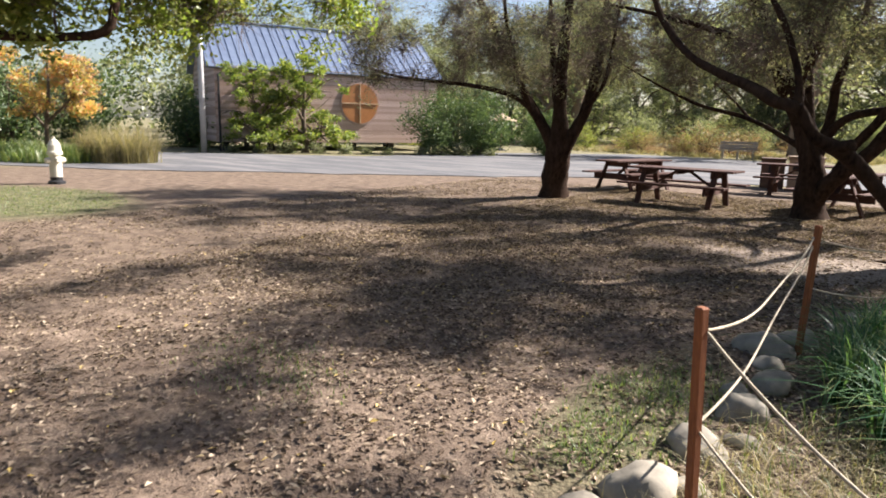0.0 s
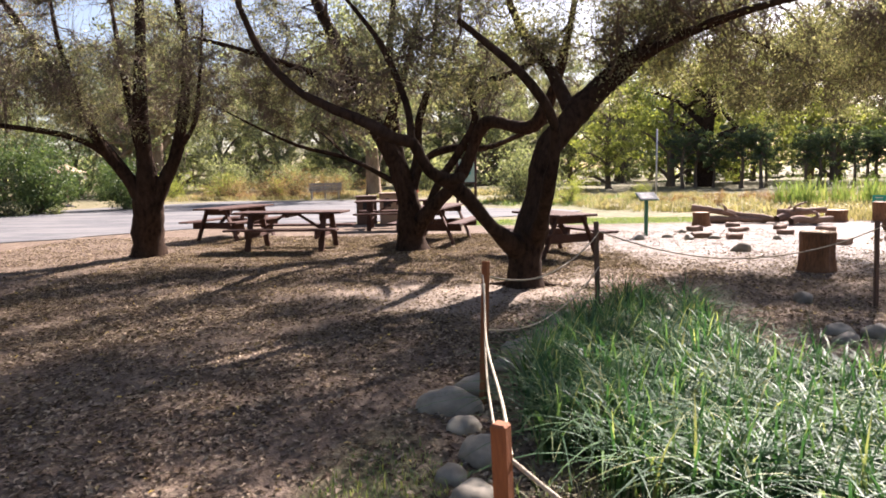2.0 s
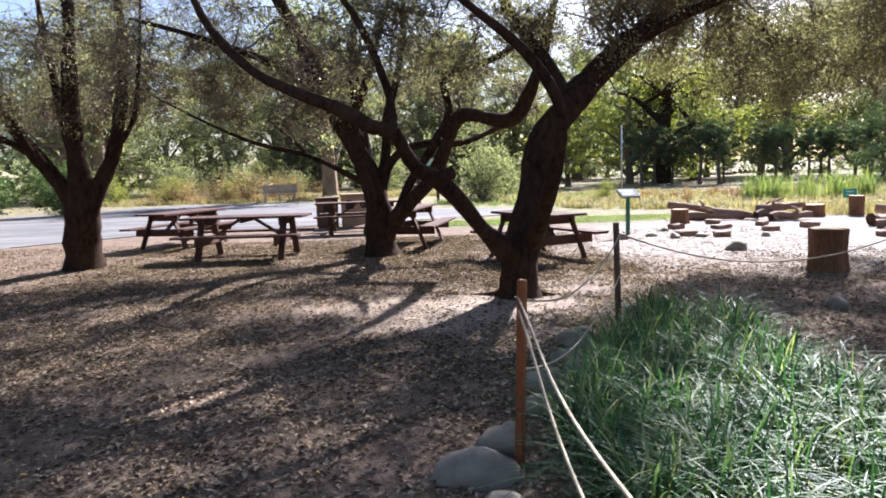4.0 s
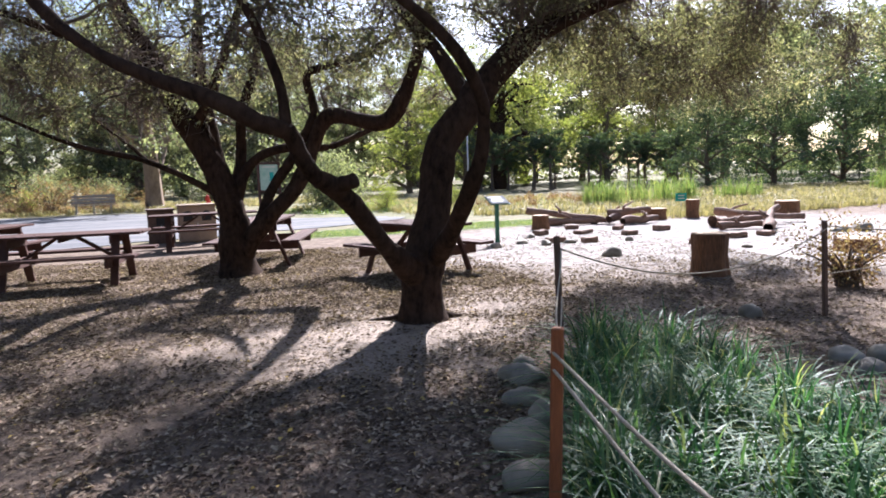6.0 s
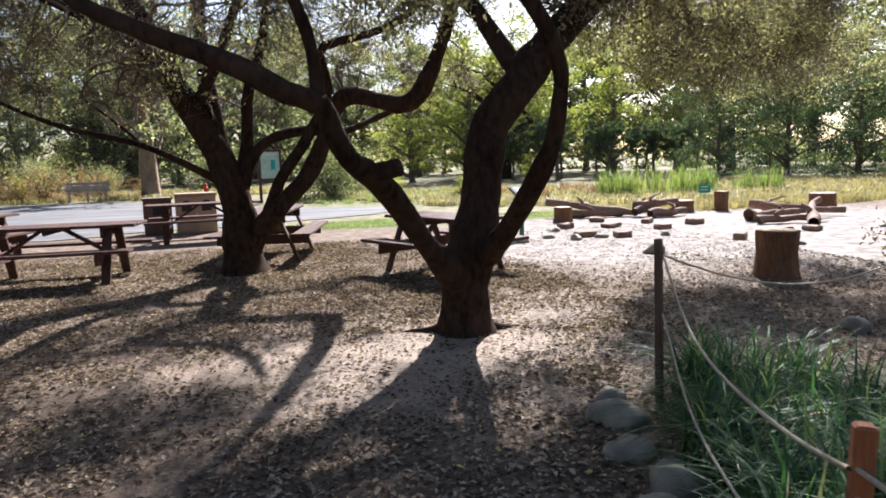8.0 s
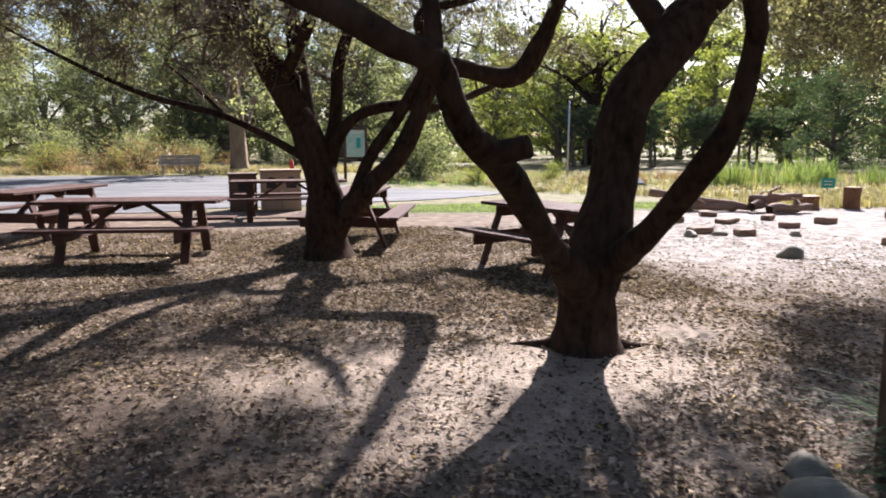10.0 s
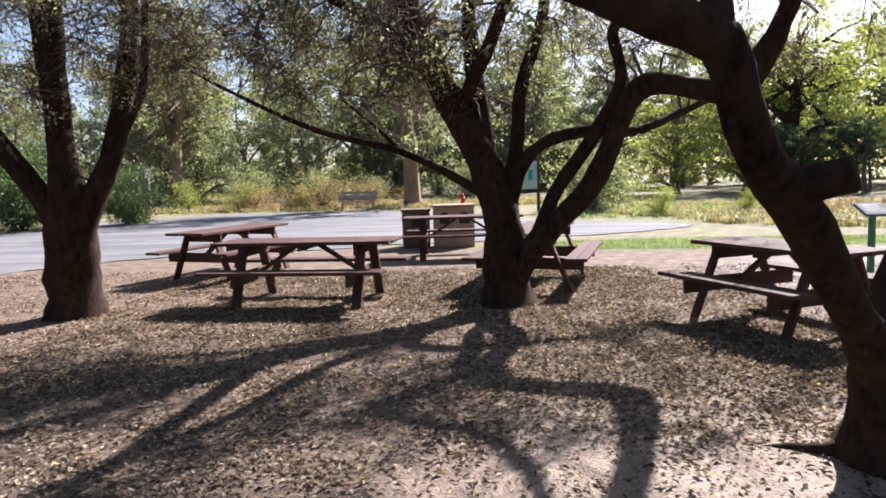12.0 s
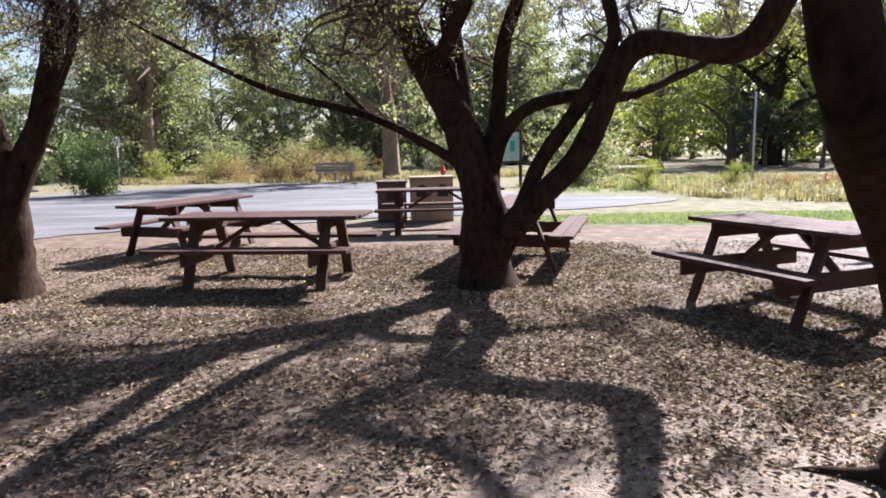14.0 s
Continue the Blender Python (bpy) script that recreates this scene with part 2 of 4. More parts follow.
map_paint = plain("printed_map", (0.25, 0.4, 0.3), (0.55, 0.62, 0.5), 5, 0.4, 0.05)
bin_wood = plain("tan_bin_panel", (0.26, 0.18, 0.12), (0.42, 0.31, 0.22), 16, 0.8, 0.3, (1, 1, 4))
galvanised = plain("grey_pole", (0.38, 0.36, 0.36), (0.55, 0.53, 0.53), 10, 0.55, 0.2, metal=0.3)


# ---- building blocks ----
def part(name, bm, material, parent, label="", smooth=False):
    """Links a bmesh as one mesh object under a thing or a part."""
    me = bpy.data.meshes.new(name)
    bm.to_mesh(me)
    bm.free()
    me.materials.append(material)
    if smooth:
        me.shade_smooth()
    ob = new(name, me)
    if parent:
        ob.parent = parent
    return tagged(ob, label) if label else ob


def raw(name, verts, faces, material, parent=None, smooth=False):
    """Links plain vertex and face arrays as one mesh object."""
    me = bpy.data.meshes.new(name)
    me.from_pydata(verts if isinstance(verts, list) else verts.tolist(), [], faces if isinstance(faces, list) else faces.tolist())
    me.materials.append(material)
    if smooth:
        me.shade_smooth()
    ob = new(name, me)
    if parent:
        ob.parent = parent
    return ob


def thing(name, m, label, category, group="", kind=""):
    ob = new(name)
    ob.empty_display_size = 0.1
    ob.matrix_world = m
    return tagged(ob, label, category, group, kind)


def box(sx, sy, sz, m=None, bevel=0.004, bm=None):
    """A board with eased edges, centred on m."""
    bm = bm or bmesh.new()
    v = bmesh.ops.create_cube(bm, size=1, matrix=(m or Matrix()) @ Matrix.Diagonal((sx, sy, sz, 1)))["verts"]
    if bevel:
        bmesh.ops.bevel(bm, geom=list({e for w in v for e in w.link_edges}), offset=bevel, segments=1, affect="EDGES")
    return bm


def beam(a, b, w, h, up=(0, 0, 1), bevel=0.004, bm=None):
    """A board from a to b, w wide and h deep."""
    a, b = Vector(a), Vector(b)
    d = (b - a).normalized()
    s = d.cross(Vector(up)).normalized()
    m = Matrix((d, s, s.cross(d))).transposed().to_4x4()
    m.translation = (a + b) / 2
    return box((b - a).length, w, h, m, bevel, bm)


def lathe(profile, sides=20, wob=0.0, seed=0, m=None, bm=None):
    """A turned shape from (radius, height) pairs, with an uneven outline."""
    bm = bm or bmesh.new()
    m = m or Matrix()
    rings = []
    for r, z in profile:
        ring = []
        for k in range(sides):
            a = 2 * math.pi * k / sides
            q = r * (1 + wob * noise.noise((math.cos(a) * 1.7 + seed, math.sin(a) * 1.7, z * 1.5)))
            ring.append(bm.verts.new(m @ Vector((q * math.cos(a), q * math.sin(a), z))))
        rings.append(ring)
    for p, q in zip(rings, rings[1:]):
        for k in range(sides):
            bm.faces.new((p[k], p[(k + 1) % sides], q[(k + 1) % sides], q[k]))
    bm.faces.new(rings[-1])
    bm.faces.new(rings[0][::-1])
    return bm


def boulder(rx, ry, rz, seed, rough=0.22):
    bm = bmesh.new()
    bmesh.ops.create_icosphere(bm, subdivisions=3, radius=1)
    for v in bm.verts:
        n = noise.noise(v.co * 0.9 + Vector((seed * 3.1, seed, 0))) + 0.4 * noise.noise(v.co * 2.3 + Vector((seed, 0, seed)))
        v.co *= 1 + rough * n
        v.co = Vector((v.co.x * rx, v.co.y * ry, max(v.co.z, -0.6) * rz))
    return bm


def curve_points(nodes, step):
    """A smooth line through (point, radius) nodes, cut into short steps."""
    p = np.array([(*a, r) for a, r in nodes], float)
    p = np.vstack([2 * p[0] - p[1], p, 2 * p[-1] - p[-2]])
    out = []
    for k in range(1, len(p) - 2):
        n = max(2, int(np.linalg.norm(p[k + 1, :3] - p[k, :3]) / step))
        for u in np.arange(n) / n:
            out.append(0.5 * (2 * p[k] + (p[k + 1] - p[k - 1]) * u + (2 * p[k - 1] - 5 * p[k] + 4 * p[k + 1] - p[k + 2]) * u**2 + (3 * p[k] - p[k - 1] - 3 * p[k + 1] + p[k + 2]) * u**3))
    out.append(p[-2])
    return np.array(out)


def tubes(lines, sides, knobs=0.0):
    """Tapered tubes round lines of (x, y, z, radius) rows, as arrays."""
    V, F, base = [], [], 0
    ang = np.arange(sides) * 2 * math.pi / sides
    for ln in lines:
        p, r = ln[:, :3], ln[:, 3]
        d = np.gradient(p, axis=0)
        d /= np.linalg.norm(d, axis=1)[:, None] + 1e-9
        ref = np.array((0.31, 0.22, 0.92)) if abs(d[0, 2]) < 0.8 else np.array((0.9, 0.37, 0.2))
        s = np.cross(d, ref)
        s /= np.linalg.norm(s, axis=1)[:, None] + 1e-9
        t = np.cross(s, d)
        ring = p[:, None] + r[:, None, None] * (np.cos(ang)[None, :, None] * s[:, None] + np.sin(ang)[None, :, None] * t[:, None])
        if knobs:
            for i in range(len(p)):
                for k in range(sides):
                    q = ring[i, k]
                    ring[i, k] = p[i] + (q - p[i]) * (1 + knobs * noise.noise(Vector(q) * 5.5) + knobs * 1.2 * noise.noise(Vector(q) * 1.9))
        V.append(ring.reshape(-1, 3))
        n = len(p)
        i = np.arange(n - 1)[:, None] * sides
        k = np.arange(sides)[None]
        k2 = (k + 1) % sides
        F.append((base + np.stack([i + k, i + k2, i + sides + k2, i + sides + k], -1)).reshape(-1, 4))
        base += n * sides
    return np.vstack(V), np.vstack(F)


def leaf_cards(centres, size, rng, droop=0.3, slim=0.5):
    """Small folded leaves, one four-cornered piece each, turned at random."""
    n = len(centres)
    d = rng.normal(size=(n, 3))
    d[:, 2] -= droop
    d /= np.linalg.norm(d, axis=1)[:, None]
    s = np.cross(d, rng.normal(size=(n, 3)))
    s /= np.linalg.norm(s, axis=1)[:, None]
    nn = np.cross(d, s)
    L = size * rng.uniform(0.6, 1.3, n)[:, None]
    a, b = centres - d * L / 2, centres + d * L / 2
    w = L * slim / 2
    v = np.stack([a, centres + s * w + nn * w * 0.3, b, centres - s * w + nn * w * 0.3], 1).reshape(-1, 3)
    return v, np.arange(4 * n).reshape(-1, 4)


def blades(base, height, width, rng, lean=0.5, parts=4):
    """Arching grass blades rooted at base points, tapering to the tip."""
    n = len(base)
    a = rng.uniform(0, 2 * math.pi, n)
    out = np.stack([np.cos(a), np.sin(a), np.zeros(n)], 1)
    side = np.stack([-np.sin(a), np.cos(a), np.zeros(n)], 1)
    h = height * rng.uniform(0.55, 1.15, n)
    ln = lean * rng.uniform(0.2, 1.5, n)
    rows = []
    for k in range(parts + 1):
        u = k / parts
        c = base + out * (h * ln * u**2)[:, None] + np.array((0, 0, 1.0)) * (h * (u - 0.55 * np.minimum(ln, 1.1) * u**3))[:, None]
        w = width * (1 - 0.93 * u**1.6) * (0.7 + 0.6 * (h / height - 0.5))
        rows += [c - side * w[:, None] / 2, c + side * w[:, None] / 2]
    v = np.stack(rows, 1).reshape(-1, 3)
    m = 2 * (parts + 1)
    f = np.array([(2 * k, 2 * k + 1, 2 * k + 3, 2 * k + 2) for k in range(parts)])
    return v, (np.arange(n)[:, None, None] * m + f[None]).reshape(-1, 4)


# ---- ground and road ----
def ground_height(x, y):
    """Slight hollows and humps in the trodden yard."""
    fade = max(0.0, min(1, (x + 10) / 2, (7 - x) / 2, (17.5 - y) / 2, (y + 2) / 2))
    return fade * (0.022 * noise.noise((x * 0.7, y * 0.7, 3.0)) + 0.012 * noise.noise((x * 2.6, y * 2.6, 7.0)))


def build_ground():
    xs = np.concatenate([-np.geomspace(1500, 14, 26), np.arange(-13.5, 9, 0.16), np.geomspace(9.5, 1500, 28)])
    ys = np.concatenate([-np.geomspace(1500, 4, 24), np.arange(-3.5, 20, 0.16), np.geomspace(20.5, 1500, 28)])
    v = [(x, y, ground_height(x, y)) for y in ys for x in xs]
    n = len(xs)
    f = [(j * n + i, j * n + i + 1, (j + 1) * n + i + 1, (j + 1) * n + i) for j in range(len(ys) - 1) for i in range(n - 1)]
    tagged(raw("ground", v, f, earth, smooth=True), "bare brown earth yard with fallen leaves, sand and straw meadow beyond", "ground", kind="structure")


ROAD = [(-60, -6), (-30, 4.5), (-20, 10.3), (-15, 14.3), (-11.5, 17.5), (-9.3, 19.9), (-4.8, 21.3), (-1, 22.6), (1.6, 23.9), (3.0, 25.2), (2.2, 26.4), (0.2, 27.4), (-3, 31),
        (-8, 38), (-16, 39.5), (-21, 33), (-22, 22.5), (-29, 17), (-45, 10), (-60, 5)]


def build_road():
    rng = np.random.default_rng(4)
    pts = []
    for (x, y), (x2, y2) in zip(ROAD, ROAD[1:] + ROAD[:1]):
        for u in np.arange(6) / 6:
            pts.append((x + (x2 - x) * u + rng.normal() * 0.12, y + (y2 - y) * u + rng.normal() * 0.12))
    bm = bmesh.new()
    top = [bm.verts.new((x, y, 0.02)) for x, y in pts]
    low = [bm.verts.new((x, y, -0.05)) for x, y in pts]
    bm.faces.new(top)
    for k in range(len(top)):
        bm.faces.new((top[k], low[k], low[(k + 1) % len(top)], top[(k + 1) % len(top)]))
    bmesh.ops.triangulate(bm, faces=[f for f in bm.faces if len(f.verts) > 4])
    bmesh.ops.recalc_face_normals(bm, faces=bm.faces)
    tagged(part("road", bm, asphalt, None), "wide pale dusty asphalt road with a parking bay", "road", kind="structure")


build_ground()
build_road()


# ---- trees ----
def grown_tree(name, label, limbs, crown, seed, targets, leaves, leaf_size, leaf_mat, bark_mat=None, knobs=0.16, droop=0.3, floor=2.1, twig=0.011):
    """A tree: limbs laid out node by node, branches that reach into the crown's ellipsoids, twigs and leaves."""
    rng = np.random.default_rng(seed)
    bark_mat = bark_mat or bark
    base = Vector(limbs[0][0][0])
    root = thing(name, pose(base.x, base.y, 0), label, "tree")
    inv = np.array((base.x, base.y, 0, 0.0))
    mains = [curve_points(l, 0.1) for l in limbs]
    v, f = tubes([m - inv for m in mains], 14, knobs)
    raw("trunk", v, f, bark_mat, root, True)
    nodes = np.vstack([m[len(m) // 3:] for m in mains])
    nodes = nodes[nodes[:, 2] > 1.3]
    fine, tips = [], []
    total = sum(c[2] for c in crown)
    goal = []
    for (cx, cy, cz), (rx, ry, rz), share in crown:
        k = int(targets * share / total)
        d = rng.normal(size=(k, 3))
        d /= np.linalg.norm(d, axis=1)[:, None]
        g = d * rng.uniform(0.35, 1, k)[:, None] ** 0.6 * (rx, ry, rz) + (cx, cy, cz)
        g[:, 2] = np.maximum(g[:, 2], floor + rng.uniform(0, 0.5, k))
        goal.append(g)
    goal = np.vstack(goal)
    goal = goal[[noise.noise(Vector(g) * 0.6 + Vector((seed, 0, 0))) > -0.16 for g in goal]]
    near = np.array([np.min(np.linalg.norm(nodes[:, :3] - g, axis=1)) for g in goal])
    for g in goal[np.argsort(near)]:
        d = np.linalg.norm(nodes[:, :3] - g, axis=1) - nodes[:, 3] * 6
        a = nodes[np.argmin(d)]
        gap = np.linalg.norm(g - a[:3])
        if gap < 0.12:
            continue
        r0 = min(a[3] * 0.6, twig + 0.011 * gap)
        mid1 = a[:3] + (g - a[:3]) * 0.35 + rng.normal(size=3) * 0.12 * gap + (0, 0, 0.1 * gap)
        mid2 = a[:3] + (g - a[:3]) * 0.7 + rng.normal(size=3) * 0.1 * gap
        ln = curve_points([(a[:3], r0), (mid1, r0 * 0.75), (mid2, r0 * 0.5), (g, r0 * 0.28)], max(0.12, gap / 9))
        fine.append(ln)
        nodes = np.vstack([nodes, ln[2:]])
        tips.append(ln[len(ln) // 3:, :3])
    pool = np.vstack(tips)
    pool = pool[[noise.noise(Vector(q) * 1.7 + Vector((0, seed, 0))) > -0.08 for q in pool]]
    twigs = []
    for a in pool[rng.integers(0, len(pool), int(targets * 9.0))]:
        d = rng.normal(size=3)
        d[2] -= droop
        d *= rng.uniform(0.25, 0.6) / np.linalg.norm(d)
        b = a + d * 0.5 + rng.normal(size=3) * 0.04
        c = a + d + (0, 0, -0.06 * droop)
        twigs.append(np.array([(*a, 0.0055), (*b, 0.004), (*c, 0.0018)]))
    v, f = tubes([m - inv for m in fine], 6, 0.0)
    v2, f2 = tubes([m - inv for m in twigs], 3)
    tagged(raw("branchwork", np.vstack([v, v2]), np.vstack([f, f2 + len(v)]), pale_bark, root, True), kind="stuff")
    spots = np.vstack([t[1:, :3] for t in twigs] + [t[::2] for t in tips])
    airy = np.array([noise.noise(Vector(q) * 1.7 + Vector((0, seed, 0))) for q in spots])
    spots = spots[airy > 0.04]
    hubs = spots[rng.integers(0, len(spots), leaves // 105)]
    c = hubs[rng.integers(0, len(hubs), leaves)] + rng.normal(size=(leaves, 3)) * (0.16, 0.16, 0.1)
    v, f = leaf_cards(c - inv[:3], leaf_size, rng, droop)
    tagged(raw("crown", v, f, leaf_mat, root), kind="stuff")
    return root


def P(x, y, z, r):
    return ((x, y, z), r)


# the near oak: leaning trunk that forks low, one limb reaching over the path
grown_tree("oak_tree", "gnarled dark oak forking low above bare earth", [
    [P(-0.14, 10.03, -0.05, 0.31), P(-0.14, 10.03, 0.07, 0.255), P(-0.14, 10.02, 0.3, 0.22), P(-0.07, 10.05, 0.66, 0.22), P(0.05, 10.1, 1.2, 0.175), P(0.15, 10.15, 1.7, 0.172), P(0.45, 10.2, 2.13, 0.168), P(0.85, 10.4, 2.53, 0.16), P(1.5, 10.7, 3.05, 0.135), P(2.6, 11.2, 3.7, 0.11), P(4.2, 11.4, 4.3, 0.07), P(5.4, 11.2, 4.6, 0.035)],
    [P(-0.2, 9.95, 0.48, 0.14), P(-0.54, 9.58, 0.79, 0.1), P(-0.84, 9.3, 1.18, 0.08), P(-1.06, 9.04, 1.4, 0.078), P(-1.25, 8.77, 1.52, 0.068), P(-1.35, 8.65, 1.69, 0.065), P(-1.42, 8.58, 1.83, 0.068), P(-1.62, 8.45, 1.89, 0.068), P(-1.78, 8.5, 1.99, 0.062), P(-2.0, 8.6, 2.1, 0.056), P(-2.35, 8.75, 2.25, 0.053), P(-2.8, 9.0, 2.5, 0.05), P(-3.3, 9.35, 3.0, 0.045), P(-3.6, 9.5, 3.6, 0.03)],
    [P(-1.08, 9.04, 1.4, 0.064), P(-1.0, 8.97, 1.43, 0.06), P(-0.93, 8.92, 1.45, 0.058), P(-0.9, 8.9, 1.46, 0.056), P(-0.9, 8.9, 1.46, 0.004)],
    [P(0.0, 10.0, 0.6, 0.12), P(0.02, 9.65, 0.8, 0.1), P(0.05, 9.27, 1.05, 0.08), P(0.07, 8.95, 1.31, 0.072), P(0.08, 8.8, 1.44, 0.078), P(0.11, 8.7, 1.62, 0.06), P(0.11, 8.6, 1.9, 0.056), P(0.04, 8.5, 2.12, 0.052), P(-0.25, 8.4, 2.5, 0.045), P(-0.9, 8.6, 3.1, 0.03)],
    [P(-1.43, 8.56, 1.84, 0.045), P(-1.48, 8.6, 2.25, 0.04), P(-1.75, 8.65, 2.9, 0.03), P(-2.2, 8.7, 3.5, 0.02)],
    [P(0.5, 10.25, 2.2, 0.1), P(0.3, 10.7, 2.8, 0.08), P(-0.1, 11.1, 3.5, 0.06), P(-0.5, 11.0, 4.4, 0.04)],
    [P(1.2, 10.6, 2.85, 0.08), P(2.0, 9.9, 3.2, 0.06), P(3.0, 9.3, 3.4, 0.04), P(4.0, 8.8, 3.3, 0.02)],
    [P(2.2, 11.0, 3.5, 0.07), P(3.2, 12.2, 3.6, 0.05), P(4.4, 13.2, 3.4, 0.035), P(5.6, 13.8, 3.0, 0.015)],
    [P(-0.2, 10.05, 0.06, 0.1), P(-0.42, 10.12, 0.01, 0.04), P(-0.58, 10.18, 0.0, 0.024), P(-0.75, 10.2, -0.02, 0.012)],
    [P(-0.05, 10.05, 0.05, 0.1), P(0.18, 10.0, 0.0, 0.04), P(0.34, 10.02, -0.01, 0.024), P(0.5, 9.97, -0.03, 0.012)],
# clumps at z 5.6 and 4.3: above view, placed to shade the ground
], [((0.4, 10.4, 4.0), (2.6, 2.4, 1.0), 1.6), ((0.4, 12.9, 5.6), (3.2, 2.8, 0.8), 3.8), ((3.3, 11.8, 3.6), (3.2, 2.4, 1.0), 2.1), ((4.4, 12.0, 3.0), (2.8, 2.2, 0.7), 1.7), ((6.2, 13.4, 3.3), (2.6, 2.2, 0.8), 1.6), ((-1.5, 8.0, 4.3), (3.2, 2.4, 0.8), 1.5), ((-1.6, 9.6, 2.9), (1.6, 1.2, 0.5), 0.35)], 11, 1620, 152000, 0.044, leaf_oak, floor=2.35)

# the middle oak, with a waving limb and a long drooping branch
grown_tree("oak_tree", "dark oak with a waving limb and several leaning stems", [
    [P(-2.12, 14.36, -0.05, 0.4), P(-2.12, 14.36, 0.1, 0.31), P(-2.12, 14.33, 0.5, 0.26), P(-2.14, 14.32, 0.95, 0.215), P(-2.26, 14.34, 1.4, 0.195), P(-2.48, 14.4, 1.92, 0.185), P(-2.96, 14.5, 2.81, 0.17), P(-3.34, 14.6, 3.68, 0.14), P(-4.1, 14.7, 5.3, 0.08), P(-4.5, 14.8, 6.3, 0.03)],
    [P(-2.0, 14.28, 0.35, 0.18), P(-1.82, 14.15, 0.65, 0.15), P(-1.5, 14.1, 1.0, 0.135), P(-1.2, 14.1, 1.3, 0.13), P(-0.92, 14.2, 1.8, 0.12), P(-0.72, 14.15, 2.3, 0.13), P(-0.45, 13.98, 2.42, 0.125), P(0.16, 13.6, 2.27, 0.12), P(0.46, 13.5, 2.6, 0.11), P(0.7, 13.3, 3.3, 0.085), P(0.9, 13.0, 4.3, 0.05), P(1.0, 13.0, 5.2, 0.02)],
    [P(-1.78, 14.12, 0.7, 0.11), P(-1.53, 14.25, 1.3, 0.085), P(-1.12, 14.2, 1.9, 0.08), P(-0.82, 14.2, 2.5, 0.07), P(-0.9, 14.2, 3.05, 0.062), P(-0.62, 14.12, 3.18, 0.06), P(-0.1, 14.05, 3.32, 0.06), P(0.4, 14.0, 3.6, 0.055), P(0.9, 13.9, 4.1, 0.03)],
    [P(-2.08, 14.35, 1.1, 0.1), P(-1.92, 14.35, 1.6, 0.08), P(-1.6, 14.4, 1.88, 0.075), P(-1.1, 14.5, 1.98, 0.07), P(-0.6, 14.6, 1.96, 0.06), P(0.03, 15.0, 2.2, 0.045), P(0.7, 15.3, 2.5, 0.025)],
    [P(-2.1, 14.38, 1.2, 0.12), P(-1.97, 14.5, 1.8, 0.085), P(-1.9, 14.35, 2.5, 0.075), P(-1.65, 14.2, 3.3, 0.06), P(-1.5, 14.2, 4.6, 0.03)],
    [P(-2.28, 14.34, 1.5, 0.13), P(-2.38, 14.5, 2.2, 0.11), P(-2.5, 14.6, 3.4, 0.09), P(-2.4, 14.8, 4.8, 0.05), P(-2.3, 15.0, 6.0, 0.02)],
    [P(-2.2, 14.3, 1.1, 0.06), P(-2.45, 14.3, 1.35, 0.05), P(-3.27, 14.15, 1.8, 0.042), P(-4.22, 14.05, 2.07, 0.033), P(-5.1, 13.9, 2.5, 0.02), P(-5.8, 13.8, 2.9, 0.01)],
    [P(-3.27, 14.15, 1.8, 0.03), P(-3.6, 14.4, 2.1, 0.025), P(-4.1, 14.7, 2.5, 0.015)],
    [P(-2.64, 14.44, 2.25, 0.09), P(-2.25, 13.8, 2.85, 0.07), P(-1.9, 12.9, 3.5, 0.05), P(-1.6, 12.4, 4.2, 0.025)],
    [P(-2.98, 14.5, 2.85, 0.08), P(-3.65, 13.7, 3.3, 0.06), P(-4.6, 12.7, 3.6, 0.04), P(-5.4, 12.3, 3.8, 0.02)],
# clump at z 6.2 lies above view, added to cast shade on the ground
], [((-2.6, 14.8, 4.4), (3.0, 2.4, 1.5), 0.7), ((-2.4, 14.2, 6.2), (3.6, 3.0, 0.8), 2.6), ((-2.4, 14.9, 3.1), (3.2, 2.2, 0.8), 1.0), ((0.6, 15.4, 3.3), (2.0, 1.6, 0.8), 0.45), ((-4.9, 14.0, 3.1), (2.2, 2.0, 0.8), 1.2)], 12, 950, 36000, 0.044, leaf_oak, floor=2.1)

